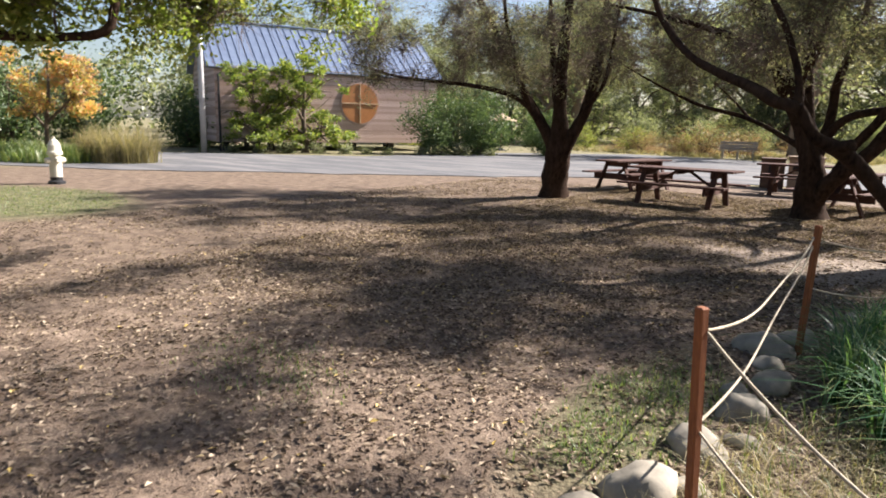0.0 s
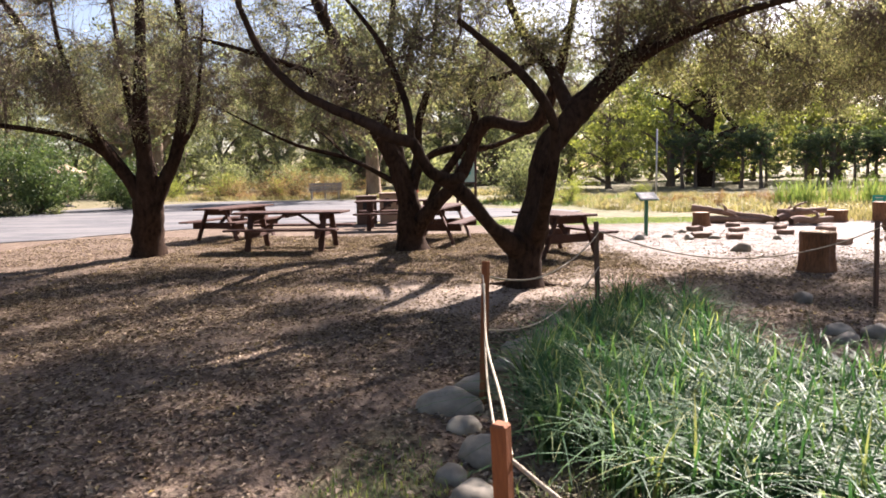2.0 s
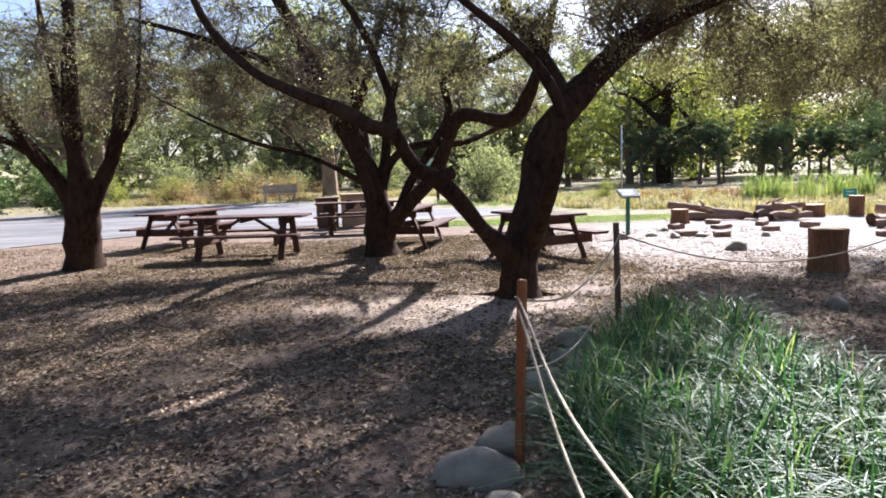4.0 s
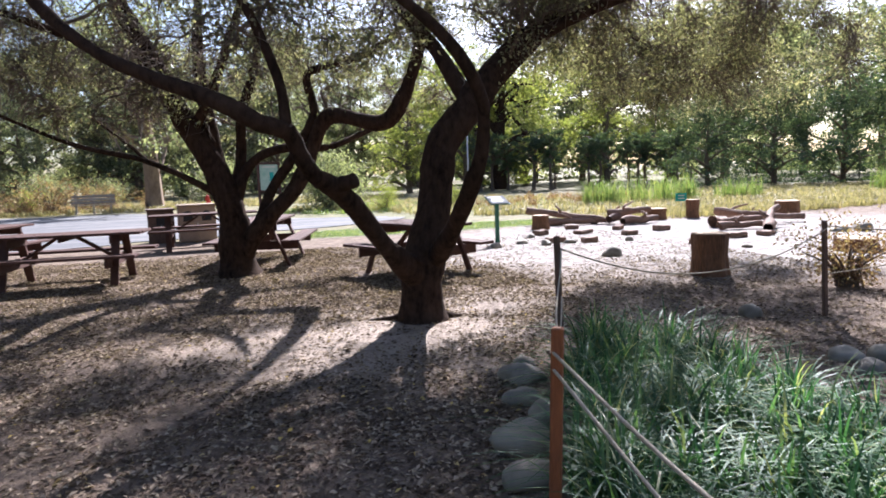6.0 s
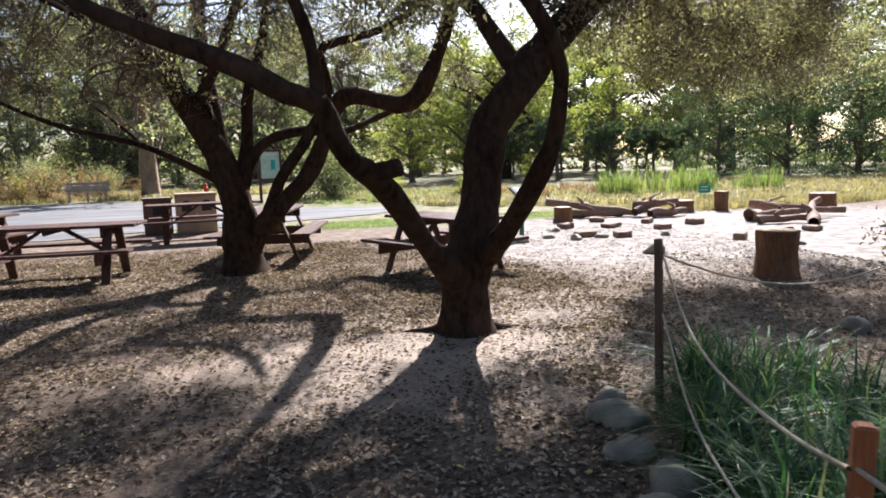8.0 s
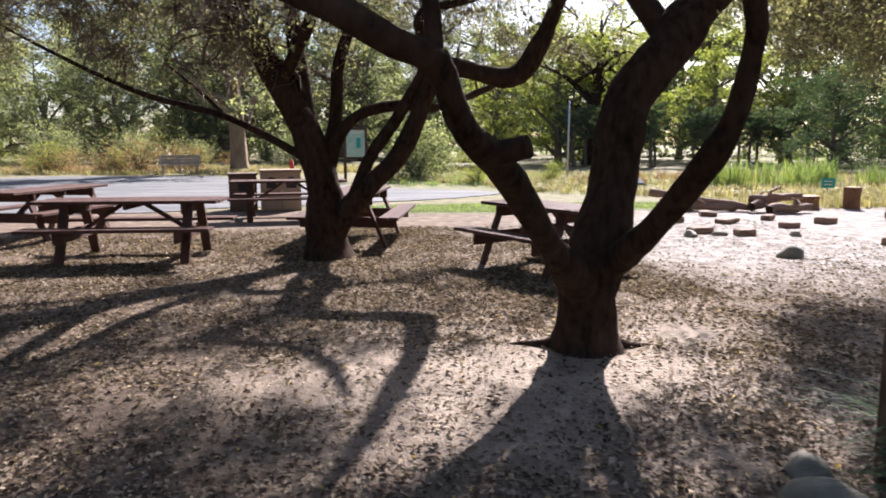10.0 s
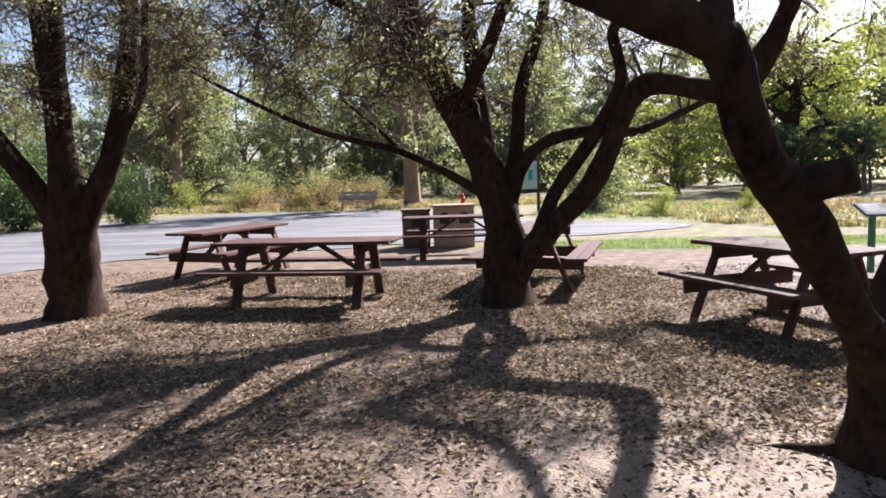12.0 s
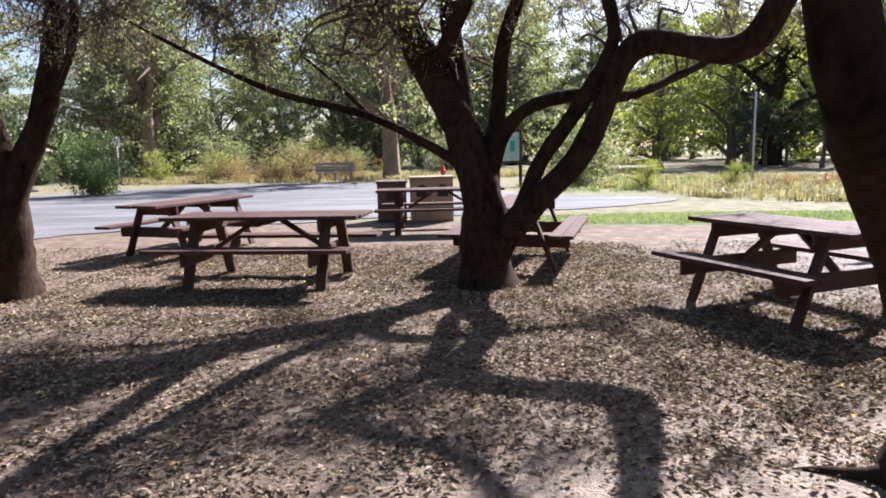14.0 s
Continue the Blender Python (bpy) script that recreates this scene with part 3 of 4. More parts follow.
# the far oak, a vase of straight stems
grown_tree("oak_tree", "dark oak with a vase of straight stems", [
    [P(-7.25, 13.85, -0.05, 0.42), P(-7.22, 13.83, 0.12, 0.32), P(-7.15, 13.75, 0.6, 0.28), P(-7.05, 13.65, 1.15, 0.25), P(-7.05, 13.6, 2.0, 0.15), P(-7.05, 13.58, 2.9, 0.13), P(-6.9, 13.5, 4.3, 0.09), P(-6.8, 13.4, 6.2, 0.03)],
    [P(-7.08, 13.68, 1.0, 0.17), P(-7.4, 13.5, 1.6, 0.13), P(-7.85, 13.4, 2.3, 0.11), P(-8.7, 13.3, 3.8, 0.08), P(-9.6, 13.0, 5.4, 0.03)],
    [P(-7.0, 13.65, 0.9, 0.17), P(-6.7, 13.68, 1.5, 0.13), P(-6.4, 13.7, 2.2, 0.11), P(-6.2, 13.8, 3.9, 0.08), P(-6.5, 13.9, 5.6, 0.03)],
    [P(-7.6, 13.45, 1.9, 0.06), P(-8.1, 13.2, 2.25, 0.055), P(-8.9, 12.8, 2.45, 0.045), P(-10.2, 12.0, 2.6, 0.03), P(-11.2, 11.3, 2.9, 0.015)],
    [P(-7.05, 13.62, 1.6, 0.1), P(-7.35, 13.9, 2.4, 0.08), P(-7.7, 14.2, 3.8, 0.06), P(-8.0, 14.5, 5.2, 0.02)],
    [P(-6.5, 13.7, 1.95, 0.06), P(-6.0, 13.5, 2.5, 0.045), P(-5.7, 13.2, 3.4, 0.03), P(-5.5, 13.0, 4.4, 0.015)],
    [P(-7.6, 13.45, 1.8, 0.07), P(-7.7, 12.9, 2.6, 0.06), P(-7.6, 12.2, 3.6, 0.04), P(-7.4, 11.7, 4.4, 0.02)],
], [((-7.4, 13.5, 4.6), (3.4, 3.0, 1.8), 3), ((-7.2, 13.5, 3.2), (3.4, 2.8, 0.8), 2.2), ((-10.0, 12.3, 3.5), (2.2, 2.0, 1.2), 2.3)], 13, 950, 56000, 0.044, leaf_oak, floor=2.2)

# the leafy tree whose branch hangs in over the yard
grown_tree("leafy_tree", "green broadleaf tree with a crooked dark branch", [
    [P(-9.5, -1.2, -0.05, 0.4), P(-9.5, -1.2, 0.3, 0.3), P(-9.3, -0.9, 1.6, 0.25), P(-9.0, -0.2, 2.6, 0.2), P(-8.8, 0.8, 3.6, 0.15), P(-8.5, 2.0, 5.0, 0.08), P(-8.4, 2.5, 6.0, 0.03)],
    [P(-9.2, -0.5, 2.0, 0.1), P(-8.8, 0.8, 2.3, 0.075), P(-8.2, 2.2, 2.36, 0.058), P(-7.3, 3.3, 2.34, 0.05), P(-6.9, 3.75, 2.42, 0.047), P(-6.85, 3.85, 2.7, 0.044), P(-6.8, 4.1, 3.2, 0.035), P(-6.5, 4.8, 4.0, 0.02)],
    [P(-8.6, 1.6, 4.4, 0.08), P(-8.2, 3.2, 4.6, 0.06), P(-8.0, 5.0, 4.4, 0.04), P(-7.8, 6.4, 4.0, 0.015)],
], [((-8.2, 3.6, 3.9), (2.4, 2.6, 1.3), 4), ((-7.4, 5.6, 3.4), (1.6, 1.4, 0.8), 2)], 14, 620, 78000, 0.085, leaf_green, floor=2.5)


def wood_tree(name, label, height, spread, seed, leaf_mat, count, size, start=0.25, lean=0.0, bark_mat=None, thick=1.0):
    """A woodland tree at the origin: tapered trunk, limbs, and a ragged crown of leaf sprays."""
    rng = np.random.default_rng(seed)
    root = thing(name, Matrix(), label, "tree")
    top = height * 0.92
    r = (0.022 * height + 0.04) * thick
    trunk = curve_points([((0, 0, -0.05), r * 1.5), ((0.05, 0, 0.3), r), ((lean * 0.3, 0.1, top * 0.35), r * 0.75), ((lean, -0.1, top * 0.7), r * 0.4), ((lean * 1.1, 0.1, top), r * 0.08)], 0.5)
    lines, ends = [trunk], []
    for k in range(16):
        u = start + (0.95 - start) * k / 16
        p = trunk[int(u * (len(trunk) - 1))]
        a = k * 2.4 + rng.uniform(-0.5, 0.5)
        reach = spread * (1 - 0.75 * abs(u - 0.5)) * rng.uniform(0.6, 1.1)
        q = p[:3] + (math.cos(a) * reach, math.sin(a) * reach, reach * rng.uniform(0.1, 0.7))
        m = (p[:3] + q) / 2 + (0, 0, 0.15 * reach)
        ln = curve_points([(p[:3], p[3] * 0.6), (m, p[3] * 0.35), (q, 0.012)], reach / 5)
        lines.append(ln)
        ends += [ln[len(ln) // 2:, :3]] * 2
        for _ in range(3):
            j = ln[rng.integers(len(ln) // 3, len(ln))]
            e = j[:3] + rng.normal(size=3) * reach * 0.3
            lines.append(np.array([j, (*((j[:3] + e) / 2), j[3] * 0.6), (*e, 0.008)]))
            ends.append(np.array([e]))
    v, f = tubes(lines, 7)
    raw("trunk", v, f, bark_mat or pale_bark, root, True)
    ends = np.vstack(ends + [trunk[-4:, :3]])
    hubs = ends[rng.integers(0, len(ends), max(30, count // 80))] + rng.normal(size=(max(30, count // 80), 3)) * spread * 0.17
    c = hubs[rng.integers(0, len(hubs), count)] + rng.normal(size=(count, 3)) * np.array((1, 1, 0.6)) * spread * 0.075
    c[:, 2] = np.maximum(c[:, 2], 0.25)
    v, f = leaf_cards(c, size, rng, 0.4, 0.6)
    tagged(raw("crown", v, f, leaf_mat, root), kind="stuff")
    return root


def shrub(name, label, height, spread, seed, leaf_mat, count, size):
    """A many-stemmed shrub at the origin with leaves down to the ground."""
    rng = np.random.default_rng(seed)
    root = thing(name, Matrix(), label, "shrub")
    lines, pts = [], []
    for k in range(14):
        a = k * 2.4
        q = np.array((math.cos(a) * spread * rng.uniform(0.2, 0.9), math.sin(a) * spread * rng.uniform(0.2, 0.9), height * rng.uniform(0.5, 0.95)))
        ln = curve_points([((0.1 * math.cos(a), 0.1 * math.sin(a), -0.03), 0.03), (q * (0.35, 0.35, 0.55), 0.02), (q, 0.005)], height / 7)
        lines.append(ln)
        pts.append(ln[1:, :3])
    v, f = tubes(lines, 5)
    raw("stem", v, f, pale_bark, root, True)
    pts = np.vstack(pts)
    hubs = pts[rng.integers(0, len(pts), 90)] + rng.normal(size=(90, 3)) * spread * 0.22
    c = hubs[rng.integers(0, 90, count)] + rng.normal(size=(count, 3)) * spread * 0.13
    c[:, 2] = np.abs(c[:, 2]) + 0.03
    v, f = leaf_cards(c, size, rng, 0.3, 0.6)
    tagged(raw("foliage", v, f, leaf_mat, root), kind="stuff")
    return root


def spread_copies(proto, rows, group=""):
    """Puts the first row's pose on the thing itself and copies it to the others. Rows: x, y, turn, scale."""
    if group:
        tagged(proto, group=group)
    mats = [pose(x, y, 0, 0, 0, a) @ Matrix.Diagonal((s, s, s, 1)) for x, y, a, s in rows]
    for m in mats[1:]:
        copy_thing(proto, m)
    proto.matrix_world = mats[0]


def polar(az, dist):
    return (dist * math.cos(radians(az)) - 1, dist * math.sin(radians(az)) + 4)


rng = random.Random(5)


def ring(az0, az1, n, d0, d1, s0=0.8, s1=1.2):
    rows = []
    for k in range(n):
        x, y = polar(az0 + (az1 - az0) * (k + rng.uniform(0.1, 0.9)) / n, rng.uniform(d0, d1))
        rows.append((x, y, rng.uniform(0, 360), rng.uniform(s0, s1)))
    return rows


spread_copies(wood_tree("woodland_tree", "tall grey-green woodland tree behind the road", 15, 4.6, 21, leaf_wood, 12000, 0.22, 0.12), ring(76, 150, 20, 64, 82) + ring(160, 400, 22, 45, 70), "trees behind the road")
spread_copies(wood_tree("woodland_tree", "broad olive-green tree behind the road", 10, 4.5, 22, leaf_wood, 11000, 0.2, 0.1, 0.8), ring(88, 152, 15, 56, 68) + ring(160, 400, 14, 40, 60), "trees behind the road")
# these trees stand out of view, added to cut low sky light from behind
spread_copies(wood_tree("woodland_tree", "unseen olive-green tree added behind the yard to block sky light", 9, 4.5, 20, leaf_wood, 9000, 0.2, 0.12, 0.6), ring(182, 372, 13, 15, 24, 0.85, 1.1), "trees round the yard")
spread_copies(wood_tree("sunlit_tree", "young tree with bright yellow-green leaves", 6.5, 2.6, 23, leaf_yellow, 8000, 0.14, 0.2), [(13.5, 53, 0, 1.7), (20, 57, 70, 1.6), (25, 52, 30, 1.5), (8.5, 51, 140, 1.2), (-30, 33, 20, 1.0), (-37, 26, 80, 1.2), (30, 50, 50, 1.3)], "bright young trees")
spread_copies(wood_tree("slim_tree", "slim-stemmed tree in a row along the meadow", 5.4, 1.8, 24, leaf_dark, 4200, 0.15, 0.52, 0.2), [(12.5 + 1.15 * k + rng.uniform(-0.5, 0.5), 48.5 - 0.5 * k + rng.uniform(-1.2, 1.2), rng.uniform(0, 360), rng.uniform(0.58, 0.85)) for k in range(13)], "trees along the meadow")
spread_copies(wood_tree("woodland_tree", "rounded dark tree beyond the meadow", 9.5, 5.0, 25, leaf_dark, 15000, 0.2, 0.12), [(24, 38, 0, 0.62), (27.5, 36.5, 60, 0.7), (31, 35, 150, 0.72), (34.5, 33, 220, 0.75), (38, 31, 20, 0.75), (17, 60, 40, 1.0)], "dark trees beyond the meadow")
spread_copies(wood_tree("woodland_tree", "pale olive tree far beyond the meadow", 11, 4.6, 26, leaf_wood, 9000, 0.26, 0.2), ring(34, 66, 9, 66, 86, 1.2, 1.6) + ring(66, 88, 6, 66, 86, 0.8, 1.1), "far trees beyond the meadow")
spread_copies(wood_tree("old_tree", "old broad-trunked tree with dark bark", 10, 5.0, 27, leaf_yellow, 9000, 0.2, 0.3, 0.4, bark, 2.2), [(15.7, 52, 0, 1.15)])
spread_copies(wood_tree("old_tree", "old tree with a broad tan trunk behind the road", 12, 5.0, 28, leaf_wood, 10000, 0.2, 0.34, 0.5, tan_bark, 1.7), [(-26.8, 53, 50, 1.2), (-28.6, 52.4, 150, 1.0), (-7.7, 43.5, 200, 1.0)], "old trees behind the road")
spread_copies(wood_tree("woodland_tree", "very tall grey-green tree rising far behind", 20, 5.5, 29, leaf_wood, 13000, 0.3, 0.15), [(*polar(78 + 5.2 * k, 74 + 6 * (k % 2)), 70 * k, 0.72 + 0.09 * (k % 3)) for k in range(7)], "tall far trees")
spread_copies(shrub("shrub", "rounded green shrub beside the road", 2.2, 1.8, 31, leaf_wood, 5000, 0.11), [(1.0, 33.5, 0, 1.1), (-16, 52, 30, 1.0), (-20, 51, 90, 1.2), (-32, 46, 140, 1.2), (-12, 53, 60, 0.8), (2.5, 38, 99, 0.9), (-5, 50, 0, 1.2)], "shrubs beside the road")
spread_copies(shrub("shrub", "tall deep green shrub beyond the road", 2.4, 1.8, 37, leaf_bush, 6000, 0.12), [(-28.5, 44, 0, 0.5), (-26.4, 44.6, 40, 0.45), (-36, 38, 77, 1.7), (-40, 28, 120, 1.8), (-41, 18, 10, 1.8), (-38, 10, 90, 1.6), (-34, 21, 10, 1.3), (-38, 24, 60, 1.6), (-40, 14, 200, 2.0)], "deep green shrubs beyond the road")
spread_copies(wood_tree("leafy_bush", "large bright green bush against the wooden building", 4.1, 1.7, 32, leaf_green, 9000, 0.13, 0.28), [(-27.7, 20.7, 0, 1.1), (-26.4, 22.7, 70, 1.22)], "bushes against the building")
spread_copies(shrub("leafy_bush", "dark green bush at the end of the wooden building", 3.2, 2.0, 36, leaf_bush, 8000, 0.13), [(-22.0, 28.0, 20, 0.95), (-20.4, 29.6, 130, 1.0), (-18.0, 32.5, 60, 0.75)], "dark bushes beside the building")
spread_copies(shrub("low_plant", "low dark green plant at the foot of the building", 0.6, 0.8, 33, leaf_wood, 900, 0.1), [(-28.6 + 0.42 * k * 2 + rng.uniform(-0.2, 0.2), 18.6 + 0.95 * k + rng.uniform(-0.3, 0.3), rng.uniform(0, 360), rng.uniform(0.5, 0.85)) for k in range(12)], "plants at the foot of the building")
spread_copies(shrub("dry_shrub", "tangled reddish-brown dry shrub behind the road", 1.7, 1.5, 34, leaf_dry, 1500, 0.09), [(-19 + 1.3 * k + rng.uniform(-0.5, 0.5), 44 + rng.uniform(-1.5, 2.5), rng.uniform(0, 360), rng.uniform(0.55, 1.15)) for k in range(9)], "dry shrubs behind the road")
spread_copies(shrub("yellow_shrub", "rounded yellow-green shrub behind the road", 1.4, 1.3, 35, leaf_yellow, 2400, 0.09), [(-17.5, 43.0, 0, 1.0), (-14.0, 43.2, 80, 0.8), (3.0, 30.2, 10, 0.6), (6.0, 30.5, 30, 0.5), (-21.5, 44.5, 150, 1.1)], "yellow-green shrubs behind the road")
maple = grown_tree("maple_tree", "small maple in orange and yellow autumn leaf", [
    [P(-25.5, 10.3, -0.05, 0.12), P(-25.5, 10.3, 0.6, 0.08), P(-25.4, 10.3, 1.4, 0.07), P(-25.3, 10.4, 2.4, 0.05), P(-25.2, 10.4, 3.3, 0.02)],
    [P(-25.45, 10.3, 1.1, 0.05), P(-26.0, 10.0, 1.8, 0.04), P(-26.6, 9.6, 2.5, 0.02)],
    [P(-25.4, 10.3, 1.3, 0.05), P(-24.9, 10.8, 2.0, 0.04), P(-24.4, 11.3, 2.7, 0.02)],
], [((-25.6, 10.2, 2.6), (2.1, 2.2, 1.2), 1)], 15, 150, 7500, 0.15, leaf_autumn, pale_bark, floor=1.2)


# ---- far backdrop of woods ----
def far_woods():
    r = np.random.default_rng(8)
    n = 45000
    a = r.uniform(0, 2 * math.pi, n)
    hill = 7 + 3 * np.sin(a * 5 + 1) + 2 * np.sin(a * 13) + 1.5 * np.sin(a * 29)
    d = r.uniform(92, 112, n)
    z = np.abs(r.uniform(0, 1, n)) ** 0.8 * hill
    c = np.stack([d * np.cos(a), d * np.sin(a), z], 1)
    v, f = leaf_cards(c, 0.85, r, 0.2, 0.8)
    tagged(raw("far_woods", v, f, leaf_wood), "hazy line of distant woods", "woods", kind="stuff")


far_woods()


# ---- picnic tables ----
def picnic_table(m, label):
    """Board table with two fixed benches on splayed legs; the long way lies along x."""
    t = thing("picnic_table", m, label, "picnic table", "picnic tables under the oaks")
    for k in range(5):
        part("tabletop_board", box(2.25 + 0.012 * (k % 2), 0.14, 0.04, pose(0.006 * (k % 3 - 1), (k - 2) * 0.147, 0.757)), stained, t)
    for s in (-1, 1):
        for k in range(2):
            part("bench_board", box(2.25, 0.135, 0.04, pose(0.005 * s, s * (0.58 + 0.142 * k), 0.45)), stained, t)
    for e in (-1, 1):
        x = e * 0.75
        for s in (-1, 1):
            part("leg", beam((x, s * 0.25, 0.735), (x, s * 0.56, -0.02), 0.045, 0.115, (1, 0, 0)), stained, t)
        part("top_cleat", box(0.045, 0.72, 0.13, pose(x - e * 0.046, 0, 0.672)), stained, t)
        part("bench_cleat", box(0.045, 1.42, 0.15, pose(x - e * 0.046, 0, 0.355)), stained, t)
        part("brace", beam((x - e * 0.07, 0, 0.37), (e * 0.14, 0, 0.715), 0.085, 0.042), stained, t)
    part("centre_cleat", box(0.04, 0.7, 0.07, pose(0, 0, 0.701)), stained, t)
    return t


table = picnic_table(pose(-4.58, 14.62, 0, 0, 0, -3), "brown-stained wooden picnic table with fixed benches on bare earth")
copy_thing(table, pose(-6.75, 17.25, 0, 0, 0, 75))
copy_thing(table, pose(-3.0, 19.15, 0, 0, 0, 5))
copy_thing(table, pose(-1.69, 15.9, 0, 0, 0, 78))
copy_thing(table, pose(0.55, 13.25, -0.02, 0, 0, -64) @ Matrix.Diagonal((0.75, 1, 1, 1)))


# ---- rope fence, stones and grass bed ----
def fence_post(x, y, h, lean=(0, 0), wood=None):
    t = thing("fence_post", pose(x, y, ground_height(x, y), lean[0], lean[1], x * 50), "short red-brown wooden stake holding a rope" if not wood else "short weathered wooden stake holding a rope", "fence post", "stakes of the rope fence")
    part("stake", box(0.042, 0.04, h + 0.1, pose(0, 0, h / 2 - 0.05), 0.006), wood or post_wood, t)
    return t


POSTS = [(0.85, 1.55, 0.9), (-0.59, 2.95, 0.92), (-0.68, 5.6, 0.95), (0.47, 8.0, 1.0), (3.5, 8.6, 0.92), (6.4, 8.2, 0.92)]
for k, (x, y, h) in enumerate(POSTS):
    fence_post(x, y, h, (1.5 * math.sin(k * 2), 1.5 * math.cos(k * 3)), grey_wood if k in (3, 4, 5) else None)


def rope(a, b, sag, r=0.0062):
    a, b = Vector(a), Vector(b)
    rows = []
    for k in range(25):
        u = k / 24
        p = a.lerp(b, u)
        rows.append((p.x + 0.01 * math.sin(9 * u + a.x), p.y, p.z - 4 * sag * u * (1 - u), r))
    v, f = tubes([np.array(rows)], 7)
    tagged(raw("rope", v, f, rope_fibre, smooth=True), "cream twisted rope slung between wooden stakes", "rope", "ropes of the fence")


def at_post(k, z):
    return (POSTS[k][0], POSTS[k][1], z)


for k, (za, zb, sag) in enumerate([(0.84, 0.82, 0.2), (0.83, 0.86, 0.14), (0.86, 0.9, 0.2), (0.9, 0.84, 0.3), (0.86, 0.86, 0.1)]):
    rope(at_post(k, za), at_post(k + 1, zb), sag)
rope(at_post(0, 0.4), at_post(1, 0.42), 0.12)
rope(at_post(1, 0.45), at_post(2, 0.8), 0.12)
rope(at_post(2, 0.5), at_post(3, 0.55), 0.2)
rope(at_post(4, 0.4), at_post(5, 0.8), 0.05)


def stones(rows, label, category, group):
    for k, (x, y, s) in enumerate(rows):
        q = random.Random(k * 7 + int(x * 10))
        ob = part("stone", boulder(s * q.uniform(0.9, 1.2), s * q.uniform(0.75, 1), s * q.uniform(0.5, 0.8), x + y, 0.38), stone, None, smooth=True)
        ob.matrix_world = pose(x, y, s * 0.1 + ground_height(x, y), 0, 0, q.uniform(0, 360))
        tagged(ob, label, category, group)


stones([(-0.93, 2.7, 0.14), (-0.82, 3.0, 0.18), (-0.66, 3.2, 0.09), (-0.78, 3.62, 0.15), (-0.62, 3.86, 0.09), (-0.72, 4.25, 0.17), (-0.84, 4.55, 0.09), (-0.7, 4.82, 0.16), (-0.78, 5.2, 0.12), (-0.9, 5.52, 0.18), (-0.72, 5.85, 0.14),
        (-0.46, 6.35, 0.15), (-0.36, 6.72, 0.18), (-0.05, 7.02, 0.16), (-0.08, 7.42, 0.12), (0.08, 7.8, 0.14), (0.2, 8.1, 0.12)], "rounded grey river stone edging the grass bed", "stone", "stones edging the bed")
stones([(2.86, 8.85, 0.13), (2.53, 7.42, 0.13), (2.42, 7.12, 0.11), (2.78, 7.3, 0.14), (3.9, 13.4, 0.17), (4.15, 15.5, 0.13), (3.6, 15.4, 0.12), (3.3, 15.9, 0.12), (2.6, 15.5, 0.12), (9.6, 14.4, 0.16), (10.1, 14.3, 0.2), (10.6, 14.0, 0.17), (3.9, 16.9, 0.12), (5.3, 15.2, 0.1), (6.4, 13.2, 0.1)], "grey stone lying on sandy ground", "stone", "stones on the sand")


def grass_bed():
    r = np.random.default_rng(3)
    pts = r.uniform((-0.7, 3.7), (3.1, 8.3), (4200, 2))
    left = np.interp(pts[:, 1], (3.7, 4.6, 5.6, 7.0, 8.3), (0.5, -0.3, -0.48, 0.05, 0.75))
    right = np.interp(pts[:, 1], (2.2, 4.5, 5.6, 6.1, 8.3), (2.0, 2.9, 1.9, 1.15, 1.35))
    keep = (pts[:, 0] > left) & (pts[:, 0] < right)
    pts = pts[keep]
    hubs = pts[r.integers(0, len(pts), 430)]
    c = hubs[r.integers(0, 430, 9500)] + r.normal(size=(9500, 2)) * 0.05
    b = np.column_stack([c, np.zeros(len(c))])
    v, f = blades(b, 0.55, 0.018, r, 0.95, 7)
    tagged(raw("grass_bed", v, f, blade_green, smooth=True), "dense bed of long arching green grass", "grass", kind="stuff")


def grass_patch(name, label, n, area, height, width, mat, seed, lean=0.5, clump=0):
    """Grass scattered over an ellipse (x, y, radius x, radius y)."""
    r = np.random.default_rng(seed)
    a, d = r.uniform(0, 2 * math.pi, n), np.sqrt(r.uniform(0, 1, n))
    c = np.stack([area[0] + area[2] * d * np.cos(a), area[1] + area[3] * d * np.sin(a)], 1)
    if clump:
        c = c[r.integers(0, max(1, n // clump), n)] + r.normal(size=(n, 2)) * 0.12
    b = np.column_stack([c, np.zeros(n)])
    v, f = blades(b, height, width, r, lean, 3)
    return tagged(raw(name, v, f, mat, smooth=True), label, "grass", kind="stuff")


grass_bed()
grass_patch("dry_weeds", "thin dry weeds among the edging stones", 3400, (0.05, 3.1, 0.75, 1.3), 0.2, 0.006, blade_straw, 41, 1.5, 11)
grass_patch("dry_weeds", "thin green weeds among dry stalks", 350, (0.0, 3.4, 0.7, 1.2), 0.18, 0.008, blade_reed, 58, 0.8, 9)
grass_patch("weeds", "low green weeds on bare earth", 1500, (-1.15, 3.9, 0.3, 0.9), 0.06, 0.007, blade_reed, 42, 0.8, 12)
grass_patch("weeds", "low green weeds on bare earth", 500, (-3.3, 2.9, 0.6, 0.4), 0.05, 0.007, blade_reed, 43, 0.8, 12)
grass_patch("lawn", "patch of short green grass beside the road", 2600, (-14.2, 5.2, 3.0, 1.7), 0.06, 0.01, blade_reed, 44, 1.0)
grass_patch("lawn", "strip of short green grass beside the road", 10000, (2.4, 20.7, 4.8, 1.0), 0.08, 0.012, blade_reed, 45, 0.7)
grass_patch("meadow", "tall dry straw-coloured meadow grass", 30000, (17, 28, 14, 7.0), 0.36, 0.03, blade_straw, 46, 0.9, 14)
